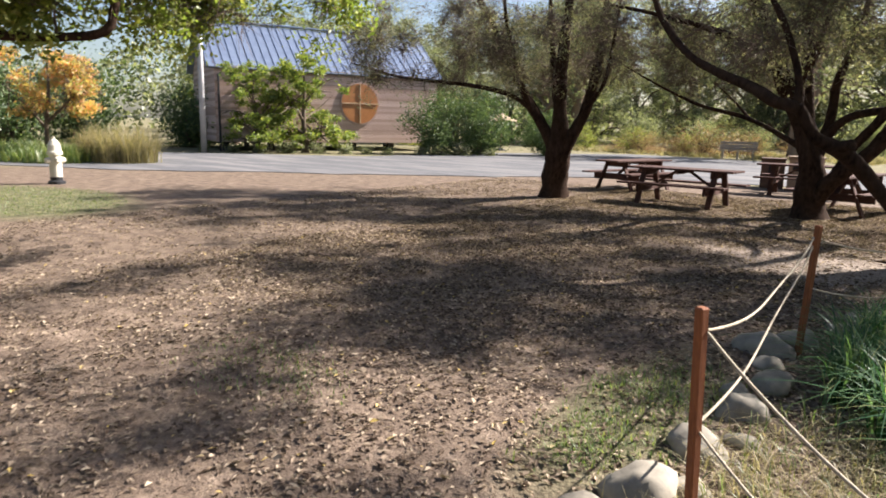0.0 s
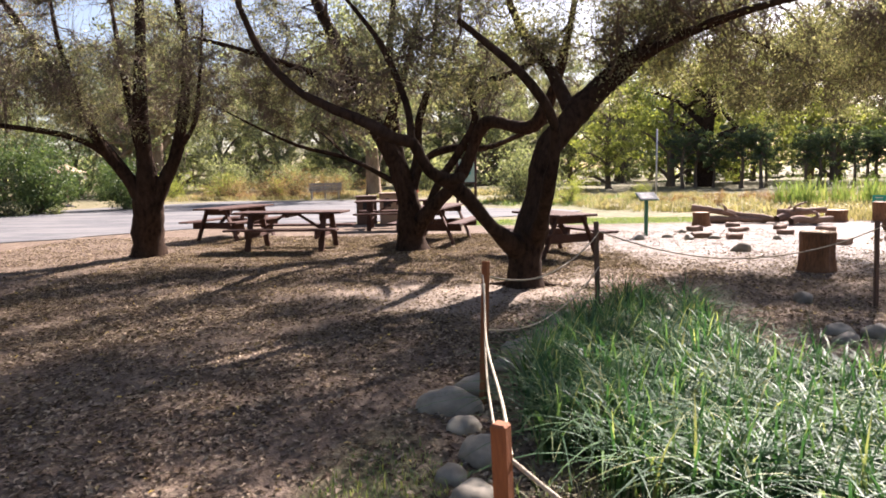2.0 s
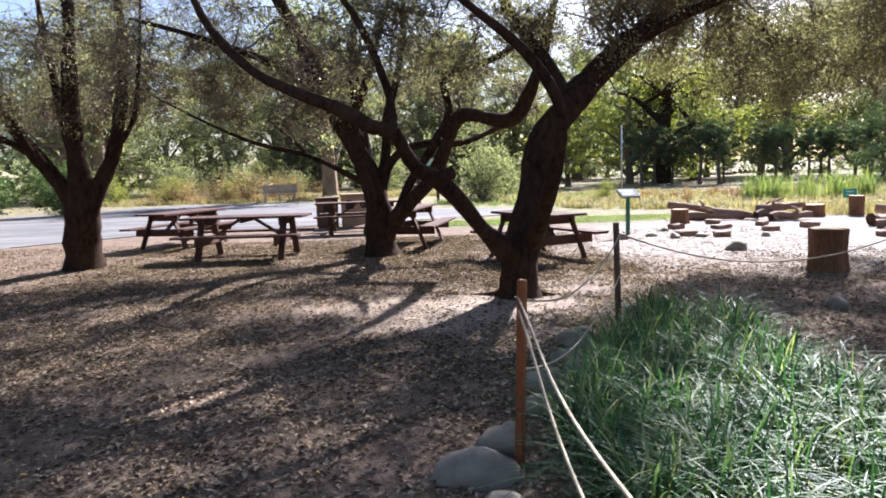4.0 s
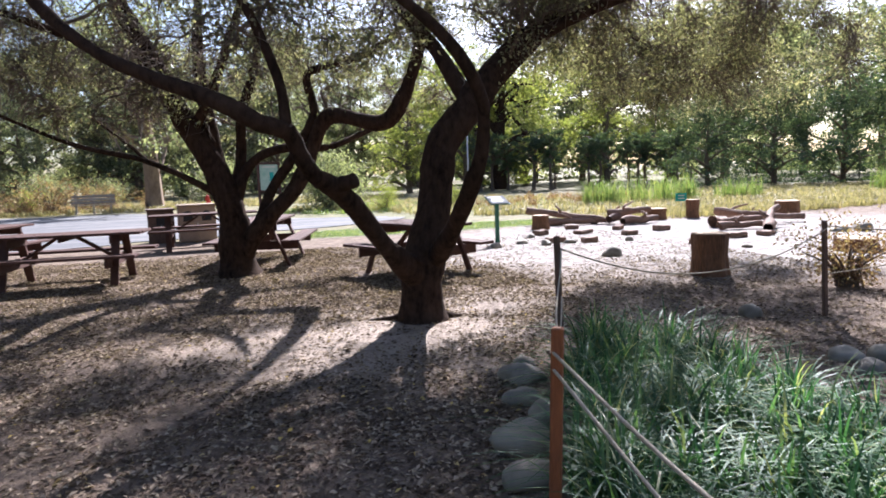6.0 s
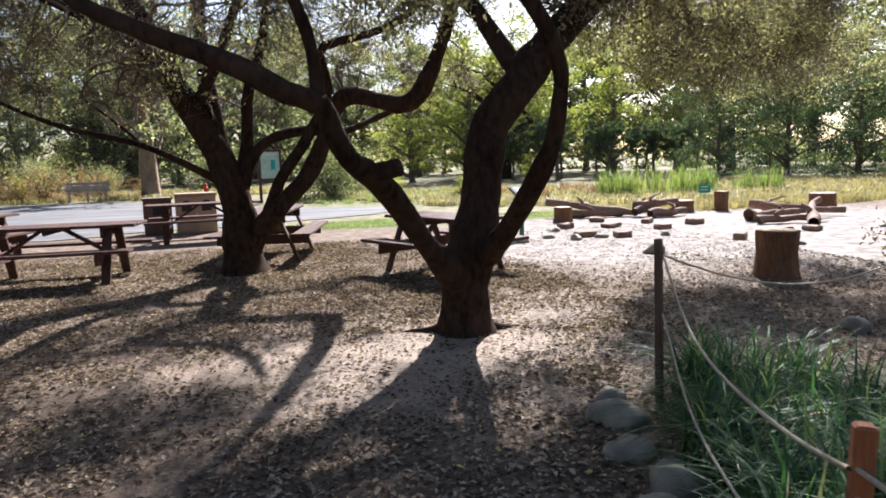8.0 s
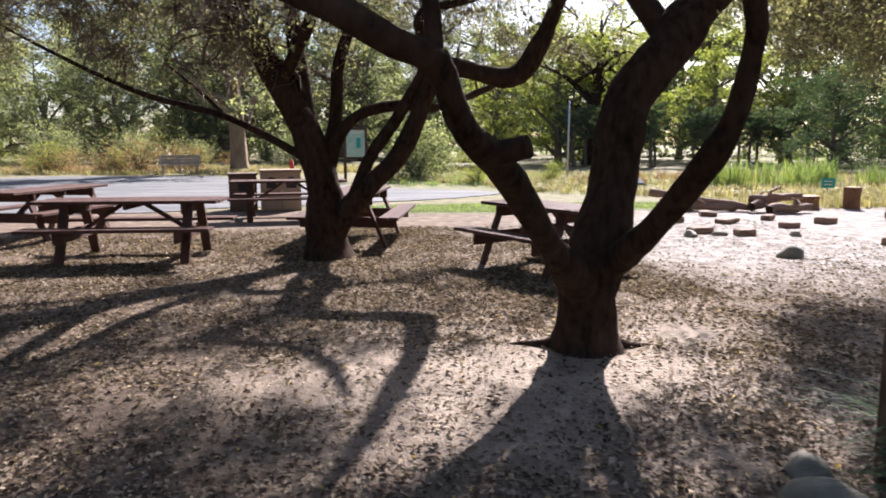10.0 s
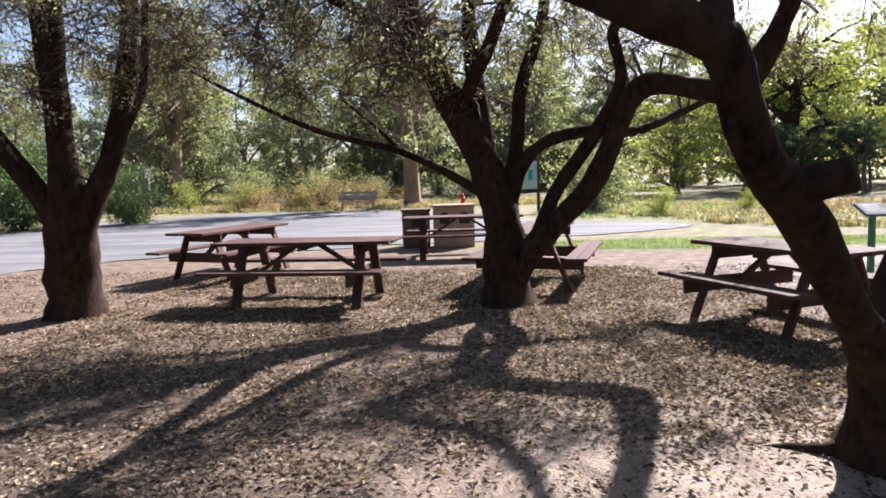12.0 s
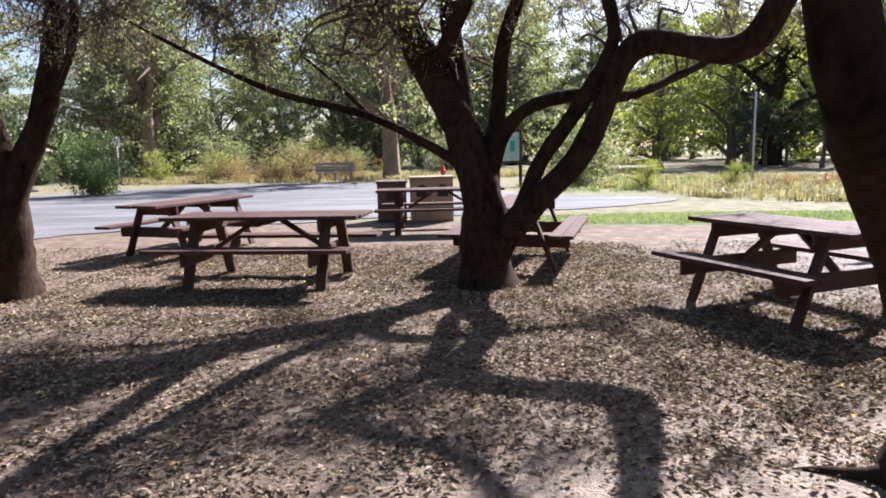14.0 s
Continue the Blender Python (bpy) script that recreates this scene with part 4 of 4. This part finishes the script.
grass_patch("meadow", "straw-coloured grass fringe beside the sand", 9000, (12, 20.3, 6.0, 1.1), 0.3, 0.016, blade_straw, 47, 0.6, 14)
grass_patch("meadow", "dry grass along the far roadside", 16000, (-10, 45.5, 17, 5.5), 0.4, 0.035, blade_straw, 48, 0.9, 14)
grass_patch("meadow", "dry grass behind the road bend", 7000, (6, 34, 6.5, 5), 0.3, 0.03, blade_straw, 49, 0.9, 30)
grass_patch("meadow", "soft green grass behind the road bend", 5000, (5.5, 32.5, 7, 4.5), 0.24, 0.03, blade_reed, 57, 0.9, 16)
grass_patch("meadow", "orange-brown dry tufts in the meadow", 1800, (9.5, 29.5, 5.0, 2.6), 0.55, 0.025, blade_dry, 59, 0.7, 60)
grass_patch("reeds", "clump of tall bright green reeds in the meadow", 1100, (12.5, 26.5, 2.4, 1.2), 1.2, 0.028, blade_reed, 50, 0.45, 22)
grass_patch("reeds", "clump of tall bright green reeds in the meadow", 320, (16.5, 26.0, 0.9, 0.8), 1.0, 0.028, blade_reed, 51, 0.45, 20)
grass_patch("reeds", "clump of tall bright green reeds in the meadow", 1200, (27, 26.0, 3.4, 1.4), 1.2, 0.03, blade_reed, 52, 0.45, 22)
spread_copies(shrub("dry_bush", "brown twiggy dry bush beside the rope fence", 0.62, 0.6, 53, leaf_dry, 2600, 0.04), [(4.9, 9.7, 0, 1.0), (5.7, 9.4, 80, 0.85)], "dry bushes beside the fence")
grass_patch("dry_brush", "low tangle of reddish dry brush behind the road", 1500, (-14.5, 43.6, 5.5, 1.6), 0.8, 0.02, blade_dry, 54, 1.3)
grass_patch("feather_grass", "pale feathery ornamental grass in a bed", 3200, (-23.6, 11.9, 1.4, 1.1), 1.5, 0.02, blade_straw, 55, 0.75, 40)
grass_patch("planting", "mixed yellow-green planting around a small maple", 5000, (-26.5, 10.3, 3.4, 1.8), 0.7, 0.03, blade_reed, 56, 0.5)


def litter():
    r = np.random.default_rng(9)
    a = r.uniform((-11, 1.0), (6.0, 17.5), (170000, 2))
    near = r.uniform((-7, 1.2), (1.8, 17.3), (250000, 2))
    side = r.uniform((-0.5, 7.5), (6.0, 13.3), (22000, 2))
    c = np.vstack([a, near, side])
    keep = r.uniform(0, 1, len(c)) < np.array([0.72 + 0.6 * noise.noise((x * 0.55, y * 0.55, 1)) + 0.7 * noise.noise((x * 2, y * 2, 4)) for x, y in c])
    keep &= r.uniform(0, 1, len(c)) < np.interp(c[:, 1], (3.0, 7.5), (0.4, 1.0))
    sandy = (c[:, 0] - 1.6) * 0.45 + (c[:, 1] - 10.5) * 0.22 + np.array([1.1 * noise.noise((x * 0.9, y * 0.9, 2)) for x, y in c])
    keep &= r.uniform(0, 1, len(c)) > np.where(c[:, 0] > 0, np.clip(sandy, 0, 0.6) * np.interp(c[:, 1], (11.5, 13.5), (0.35, 1.0)), 0)
    bare = ((c[:, 0] + 0.9) / 1.6) ** 2 + ((c[:, 1] - 9.4) / 1.2) ** 2 + np.array([0.9 * noise.noise((x * 1.3, y * 1.3, 6)) for x, y in c])
    keep &= r.uniform(0, 1, len(c)) < np.clip(bare - 0.1, 0.22, 1)
    c = c[keep]
    z = np.array([ground_height(x, y) for x, y in c]) + r.uniform(0.003, 0.016, len(c))
    n = len(c)
    h = r.uniform(0, 2 * math.pi, n)
    L = r.uniform(0.018, 0.055, n)
    w = L * r.uniform(0.35, 0.6, n)
    d = np.stack([np.cos(h), np.sin(h), r.normal(0, 0.25, n)], 1)
    s = np.stack([-np.sin(h), np.cos(h), r.normal(0, 0.3, n)], 1)
    m = np.column_stack([c, z])
    up = np.array((0, 0, 1.0)) * (w * 0.3)[:, None]
    v = np.stack([m - d * L[:, None] / 2, m + s * w[:, None] / 2 + up, m + d * L[:, None] / 2, m - s * w[:, None] / 2 + up], 1).reshape(-1, 3)
    v[:, 2] = np.maximum(v[:, 2], np.repeat(z, 4) - 0.004)
    tagged(raw("leaf_litter", v, np.arange(4 * n).reshape(-1, 4), litter_leaf), "curled brown fallen oak leaves scattered on earth", "fallen leaves", kind="stuff")


litter()


# ---- play area of stumps and logs ----
def stump(x, y, r, h, label, seed, bark_m=None):
    t = thing("stump", pose(x, y, 0), label, "stump", "stumps on the sand")
    part("bark", lathe([(r * 1.16, -0.03), (r * 1.06, h * 0.12), (r * 0.98, h * 0.5), (r * 1.02, h * 0.85), (r * 1.03, h - 0.012)], 28, 0.16, seed), bark_m or stump_bark, t, smooth=False)
    part("cut_face", lathe([(r * 0.97, h - 0.011), (r * 0.95, h)], 28, 0.16, seed), cut_wood, t, "pale sawn end grain")


stump(4.1, 11.12, 0.225, 0.56, "upright brown tree stump on sandy ground", 1.0)
stump(4.86, 18.6, 0.2, 0.35, "short orange-brown log stump on sandy ground", 2.0)
stump(9.6, 19.2, 0.17, 0.5, "narrow upright log stump on sandy ground", 3.0)
stump(11.6, 18.0, 0.3, 0.42, "upright log stump on sandy ground", 4.0)
stump(8.6, 19.4, 0.26, 0.3, "short wide stump on sandy ground", 5.0)
stump(7.6, 12.1, 0.33, 0.2, "low wide slice of trunk on sandy ground", 6.0)


def log(a, b, r, seed, label):
    """A crooked dry log with a broken taper and a branch stub."""
    a, b = Vector(a), Vector(b)
    q = random.Random(seed)
    nodes = []
    for u in (0, 0.18, 0.4, 0.62, 0.82, 1):
        p = a.lerp(b, u) + Vector((q.uniform(-0.07, 0.07), q.uniform(-0.07, 0.07), q.uniform(0, 0.04)))
        nodes.append((tuple(p), r * (1 - 0.45 * u) * q.uniform(0.8, 1.15)))
    lines = [curve_points(nodes, 0.08)]
    mid = Vector(nodes[2][0])
    lines.append(curve_points([(tuple(mid), r * 0.5), (tuple(mid + Vector((q.uniform(-0.2, 0.2), q.uniform(-0.1, 0.2), 0.12))), r * 0.35), (tuple(mid + Vector((q.uniform(-0.4, 0.4), 0.1, 0.22))), r * 0.15)], 0.06))
    v, f = tubes(lines, 12, 0.34)
    tagged(raw("log", v, f, log_wood, smooth=True), label, "log", "logs on the sand")


for k, (a, b, r) in enumerate([((5.0, 19.9, 0.36), (6.9, 18.8, 0.06), 0.12), ((5.3, 19.4, 0.08), (7.2, 19.0, 0.06), 0.1), ((6.7, 18.6, 0.12), (8.0, 19.3, 0.3), 0.13), ((6.9, 18.9, 0.26), (8.0, 18.8, 0.32), 0.11), ((7.0, 18.4, 0.08), (8.1, 18.5, 0.1), 0.11),
                ((8.2, 16.5, 0.1), (9.9, 16.6, 0.16), 0.12), ((8.6, 17.0, 0.32), (10.2, 16.4, 0.12), 0.11), ((8.3, 14.9, 0.08), (9.6, 16.2, 0.4), 0.12), ((9.4, 17.4, 0.12), (10.8, 16.6, 0.12), 0.1), ((8.0, 16.0, 0.07), (9.2, 15.7, 0.09), 0.09)]):
    log(a, b, r, k, "fallen dry log with reddish-brown wood on sand")

for k, (x, y, a) in enumerate([(3.98, 15.8, 10), (4.5, 15.35, -5), (5.2, 17.0, 20), (5.9, 16.2, 0), (6.3, 17.4, 35), (7.0, 16.7, 12), (7.3, 14.6, 0), (6.1, 14.2, 40), (8.0, 14.6, 15), (5.5, 18.2, -15), (4.3, 17.3, 25)]):
    q = random.Random(k)
    bm = box(q.uniform(0.26, 0.42), q.uniform(0.18, 0.26), q.uniform(0.08, 0.15), None, 0.02)
    bmesh.ops.subdivide_edges(bm, edges=bm.edges[:], cuts=2, use_grid_fill=True)
    for v in bm.verts:
        v.co += Vector((1, 1, 0.5)) * 0.022 * noise.noise(v.co * 9 + Vector((k, k, 0)))
    ob = part("wood_block", bm, log_wood, None)
    ob.matrix_world = pose(x, y, 0.05, 0, q.uniform(-4, 4), a)
    tagged(ob, "flat weathered wooden block lying on sand", "wood block", "blocks on the sand")


# ---- signs, bins and street furniture ----
def panel_sign(x, y, turn, h=0.85):
    t = thing("panel_sign", pose(x, y, 0, 0, 0, turn), "low interpretive panel on a green post", "sign", "panel signs")
    part("post", box(0.07, 0.07, h + 0.05, pose(0, 0, h / 2 - 0.025)), green_paint, t)
    p = part("panel", box(0.42, 0.32, 0.025, pose(0, -0.03, h + 0.03, 28)), panel_paint, t, "faded grey panel")
    part("panel_frame", box(0.45, 0.35, 0.018, pose(0, -0.028, h + 0.022, 28)), green_paint, t)
    for k in range(5):
        part("text_line", box(0.3 - 0.04 * (k % 3), 0.012, 0.003, pose(-0.02, -0.03, h + 0.03, 28) @ pose(0, 0.1 - 0.045 * k, 0.0135), 0), black_paint, t)


panel_sign(2.95, 16.4, 10)


def small_sign(x, y, z):
    t = thing("marker_sign", pose(x, y, 0, 0, 0, -25), "small teal marker sign on a thin stake", "sign")
    part("stake", box(0.025, 0.025, z + 0.1, pose(0, 0.02, z / 2 - 0.05)), galvanised, t)
    part("plate", box(0.34, 0.015, 0.26, pose(0, 0, z)), teal_paint, t, "teal plate")
    for k in range(2):
        part("text_line", box(0.2, 0.004, 0.03, pose(0, -0.009, z + 0.05 - 0.09 * k), 0), white_paint, t)


small_sign(11.1, 21.9, 0.42)


def arch_box(w, d, h, bm):
    """A plain box; round-topped openings are black plates laid on its front."""
    return box(w, d, h, pose(0, 0, h / 2), 0.015, bm)


def waste_bin(x, y, turn, w, h, holes, mat, label):
    t = thing("waste_bin", pose(x, y, 0, 0, 0, turn), label, "waste bin", "bins beside the road")
    part("casing", arch_box(w, 0.6, h, bmesh.new()), mat, t)
    part("lid", box(w + 0.05, 0.65, 0.05, pose(0, 0, h + 0.02), 0.012), mat, t)
    n = holes
    for k in range(n):
        cx = (k - (n - 1) / 2) * w / n
        # black plate stands in for the shade inside a hole; nothing is cut
        bm = bmesh.new()
        vs = [bm.verts.new((cx + 0.11 * math.cos(a), -0.306, h - 0.22 + 0.11 * math.sin(a))) for a in np.linspace(0, math.pi, 10)]
        vs += [bm.verts.new((cx - 0.11, -0.306, h - 0.36)), bm.verts.new((cx + 0.11, -0.306, h - 0.36))]
        bm.faces.new(vs)
        ex = bmesh.ops.extrude_face_region(bm, geom=bm.faces[:])
        bmesh.ops.translate(bm, vec=(0, 0.03, 0), verts=[e for e in ex["geom"] if isinstance(e, bmesh.types.BMVert)])
        bmesh.ops.recalc_face_normals(bm, faces=bm.faces)
        part("opening", bm, black_paint, t, "black round-topped plate for the shade in an opening")
    part("text_line", box(w * 0.35, 0.006, 0.07, pose(w * 0.12, -0.303, h * 0.5), 0), white_paint, t)
    for s in (-1, 1):
        part("door_panel", box(w * 0.44, 0.02, h * 0.52, pose(s * w * 0.23, -0.3, h * 0.3), 0.006), mat, t)


waste_bin(-3.35, 21.0, 10, 0.86, 0.88, 2, bin_wood, "tan wooden double waste bin with round-topped openings")
waste_bin(-4.2, 21.1, 10, 0.6, 0.8, 1, grey_wood, "dark wooden waste bin beside the road")


def map_board(x, y, turn):
    t = thing("map_board", pose(x, y, 0, 0, 0, turn), "framed trail map on two wooden posts", "notice board")
    for s in (-1, 1):
        part("post", box(0.1, 0.1, 2.15 if s > 0 else 2.1, pose(s * 0.45, 0, 1.03)), stained, t)
    part("top_rail", box(1.0, 0.12, 0.09, pose(0, 0, 2.12)), stained, t)
    part("bottom_rail", box(0.8, 0.06, 0.07, pose(0, 0, 0.95)), stained, t)
    part("map_panel", box(0.8, 0.03, 1.08, pose(0, -0.01, 1.53)), map_paint, t, "green and cream printed map")
    part("map_patch", box(0.18, 0.006, 0.4, pose(0.12, -0.03, 1.55), 0), teal_paint, t)
    part("map_title", box(0.6, 0.006, 0.08, pose(0, -0.03, 1.97), 0), white_paint, t)


map_board(-1.5, 32.8, 20)


def far_bench(x, y, turn):
    t = thing("bench", pose(x, y, 0, 0, 0, turn), "grey weathered park bench with slatted back", "bench")
    for k in range(3):
        part("seat_slat", box(2.0, 0.12, 0.04, pose(0, -0.14 + 0.14 * k, 0.46)), pale_wood, t)
    for k in range(3):
        part("back_slat", box(2.0, 0.03, 0.12, pose(0, 0.24 + 0.03 * k, 0.58 + 0.16 * k)), pale_wood, t)
    for s in (-0.8, 0, 0.8):
        part("frame", beam((s, 0.2, -0.02), (s, 0.34, 1.0), 0.06, 0.07, (1, 0, 0)), pale_wood, t)
        part("leg", box(0.06, 0.07, 0.46, pose(s, -0.16, 0.22)), pale_wood, t)


far_bench(-10.2, 40.6, 8)


def hydrant(x, y, mat, label, s=1.0):
    t = thing("fire_hydrant", pose(x, y, 0) @ Matrix.Diagonal((s, s, s, 1)), label, "fire hydrant")
    part("base_flange", lathe([(0.17, -0.02), (0.17, 0.06), (0.12, 0.08), (0.12, 0.16)], 16), black_paint, t, "black base")
    part("barrel", lathe([(0.12, 0.15), (0.115, 0.6), (0.15, 0.62), (0.15, 0.68), (0.13, 0.7), (0.12, 0.82), (0.07, 0.92), (0.03, 0.94)], 18), mat, t, smooth=False)
    part("top_nut", lathe([(0.03, 0.93), (0.03, 1.0)], 6), mat, t)
    for a in (0, 90, 180):
        part("outlet_cap", lathe([(0.06, 0.1), (0.06, 0.18), (0.04, 0.2)], 12, m=pose(0, 0, 0.5, 90, 0, a)), mat, t)


hydrant(-16.6, 7.0, white_paint, "cream fire hydrant on a black base", 1.1)
hydrant(-4.6, 39.5, red_paint, "small red hydrant behind the road", 0.8)


def pole(x, y, h, r, mat, label, sign=None):
    t = thing("pole", pose(x, y, 0), label, "pole")
    part("shaft", lathe([(r * 1.1, -0.1), (r, h * 0.5), (r * 0.8, h)], 10), mat, t, smooth=True)
    if sign:
        part("sign_plate", box(0.4, 0.02, 0.5, pose(0, -r - 0.012, h - 0.3)), sign, t, "plain metal plate")


pole(-28.3, 18.2, 8.0, 0.13, galvanised, "tall pale utility pole beside the building")
pole(-22.5, 42, 2.6, 0.04, galvanised, "thin road sign post seen from behind", galvanised)
pole(7.0, 31.5, 3.2, 0.04, galvanised, "thin grey post in the meadow")


def patio_umbrella(x, y):
    t = thing("patio_umbrella", pose(x, y, 0), "faded brown umbrella beside the road", "umbrella")
    part("shaft", lathe([(0.04, -0.05), (0.04, 2.2)], 8), grey_wood, t)
    part("canopy", lathe([(1.05, 1.85), (1.07, 1.87), (0.6, 2.08), (0.06, 2.3), (0.02, 2.36)], 8), bin_wood, t, "faded brown cloth")
    part("foot", lathe([(0.3, -0.02), (0.3, 0.05), (0.08, 0.12)], 12), black_paint, t)


patio_umbrella(-23.6, 36.5)


# ---- wooden building ----
def building():
    az = math.atan2(11.2, 4.75)
    base = pose(-29.5, 19.7, 0, 0, 0, math.degrees(az))
    t = thing("wooden_building", base, "long timber-clad building with blue metal roof and round window", "building")
    L, D, z0, z1 = 12.4, 6.5, 0.47, 4.2
    # frame and piers are coloured near-black for the shade under the floor
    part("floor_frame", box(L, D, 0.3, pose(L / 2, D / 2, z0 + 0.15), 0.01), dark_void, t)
    for k in range(6):
        for j in (0.4, D - 0.4):
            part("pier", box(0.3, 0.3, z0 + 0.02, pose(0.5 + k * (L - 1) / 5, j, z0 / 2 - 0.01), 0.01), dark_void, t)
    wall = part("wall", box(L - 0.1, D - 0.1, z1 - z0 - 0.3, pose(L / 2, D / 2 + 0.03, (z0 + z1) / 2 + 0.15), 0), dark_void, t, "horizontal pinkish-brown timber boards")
    n = 26
    h = (z1 - z0) / n
    front = part("board", box(L, 0.03, h * 1.04, None, 0.003), siding, wall)
    side = part("board", box(0.03, D, h * 1.04, None, 0.003), siding, wall)
    for k in range(n):
        z = z0 + h * (k + 0.5)
        for src, m in ((front, pose(L / 2, -0.015, z, 5)), (side, pose(-0.015, D / 2, z, 0, 5)), (side, pose(L + 0.015, D / 2, z, 0, -5))):
            ob = src if src.matrix_basis == Matrix() else new("board", src.data)
            ob.parent = wall
            ob.matrix_basis = m
    for k in range(15):
        w = D * (1 - (k + 0.5) / 15)
        for x in (-0.015, L + 0.015):
            part("gable_board", box(0.03, w, 2.4 / 15 * 1.04, pose(x, D / 2, z1 + 2.4 * (k + 0.5) / 15), 0), siding, wall)
    for s in (0, 1):
        bm = bmesh.new()
        a = math.degrees(math.atan2(2.5, D / 2))
        m = pose(L / 2, D / 4 - 0.08 if s == 0 else 3 * D / 4 + 0.08, z1 + 1.15, a if s == 0 else -a)
        box(L + 0.8, 4.1, 0.05, m, 0.01, bm)
        sheet = part("roof", bm, roof_metal, t, "blue-grey ribbed metal")
        for k in range(32):
            part("rib", box(0.03, 4.09, 0.04, m @ pose(-L / 2 - 0.35 + k * (L + 0.7) / 31, 0, 0.045), 0), roof_metal, sheet)
    part("ridge_cap", box(L + 0.8, 0.4, 0.08, pose(L / 2, D / 2, z1 + 2.52), 0.01), roof_metal, t)
    part("gutter", box(L + 0.8, 0.08, 0.08, pose(L / 2, -0.1, z1 - 0.14), 0.02), black_paint, t)
    part("downpipe", box(0.1, 0.1, z1 - 0.4, pose(0.15, -0.09, (z1 - 0.4) / 2), 0.02), black_paint, t)
    cx, cz, R = 7.6, 2.58, 1.06
    win = part("round_window", lathe([(R + 0.08, 0.0), (R + 0.08, 0.06), (R + 0.0, 0.06)], 40, m=pose(cx, -0.03, cz, 90)), siding, t, "round frame")
    for k in range(4):
        bm = bmesh.new()
        a0 = k * math.pi / 2
        vs = [bm.verts.new((cx, -0.105, cz))] + [bm.verts.new((cx + R * math.cos(a), -0.105, cz + R * math.sin(a))) for a in np.linspace(a0, a0 + math.pi / 2, 12)]
        bm.faces.new(vs)
        ex = bmesh.ops.extrude_face_region(bm, geom=bm.faces[:])
        bmesh.ops.translate(bm, vec=(0, 0.012, 0), verts=[e for e in ex["geom"] if isinstance(e, bmesh.types.BMVert)])
        bmesh.ops.recalc_face_normals(bm, faces=bm.faces)
        part("pane", bm, copper_glass, win)
    part("glazing_bar", box(0.07, 0.05, 2 * R, pose(cx, -0.12, cz)), cut_wood, win)
    part("glazing_bar", box(2 * R, 0.05, 0.07, pose(cx, -0.125, cz)), cut_wood, win)


building()
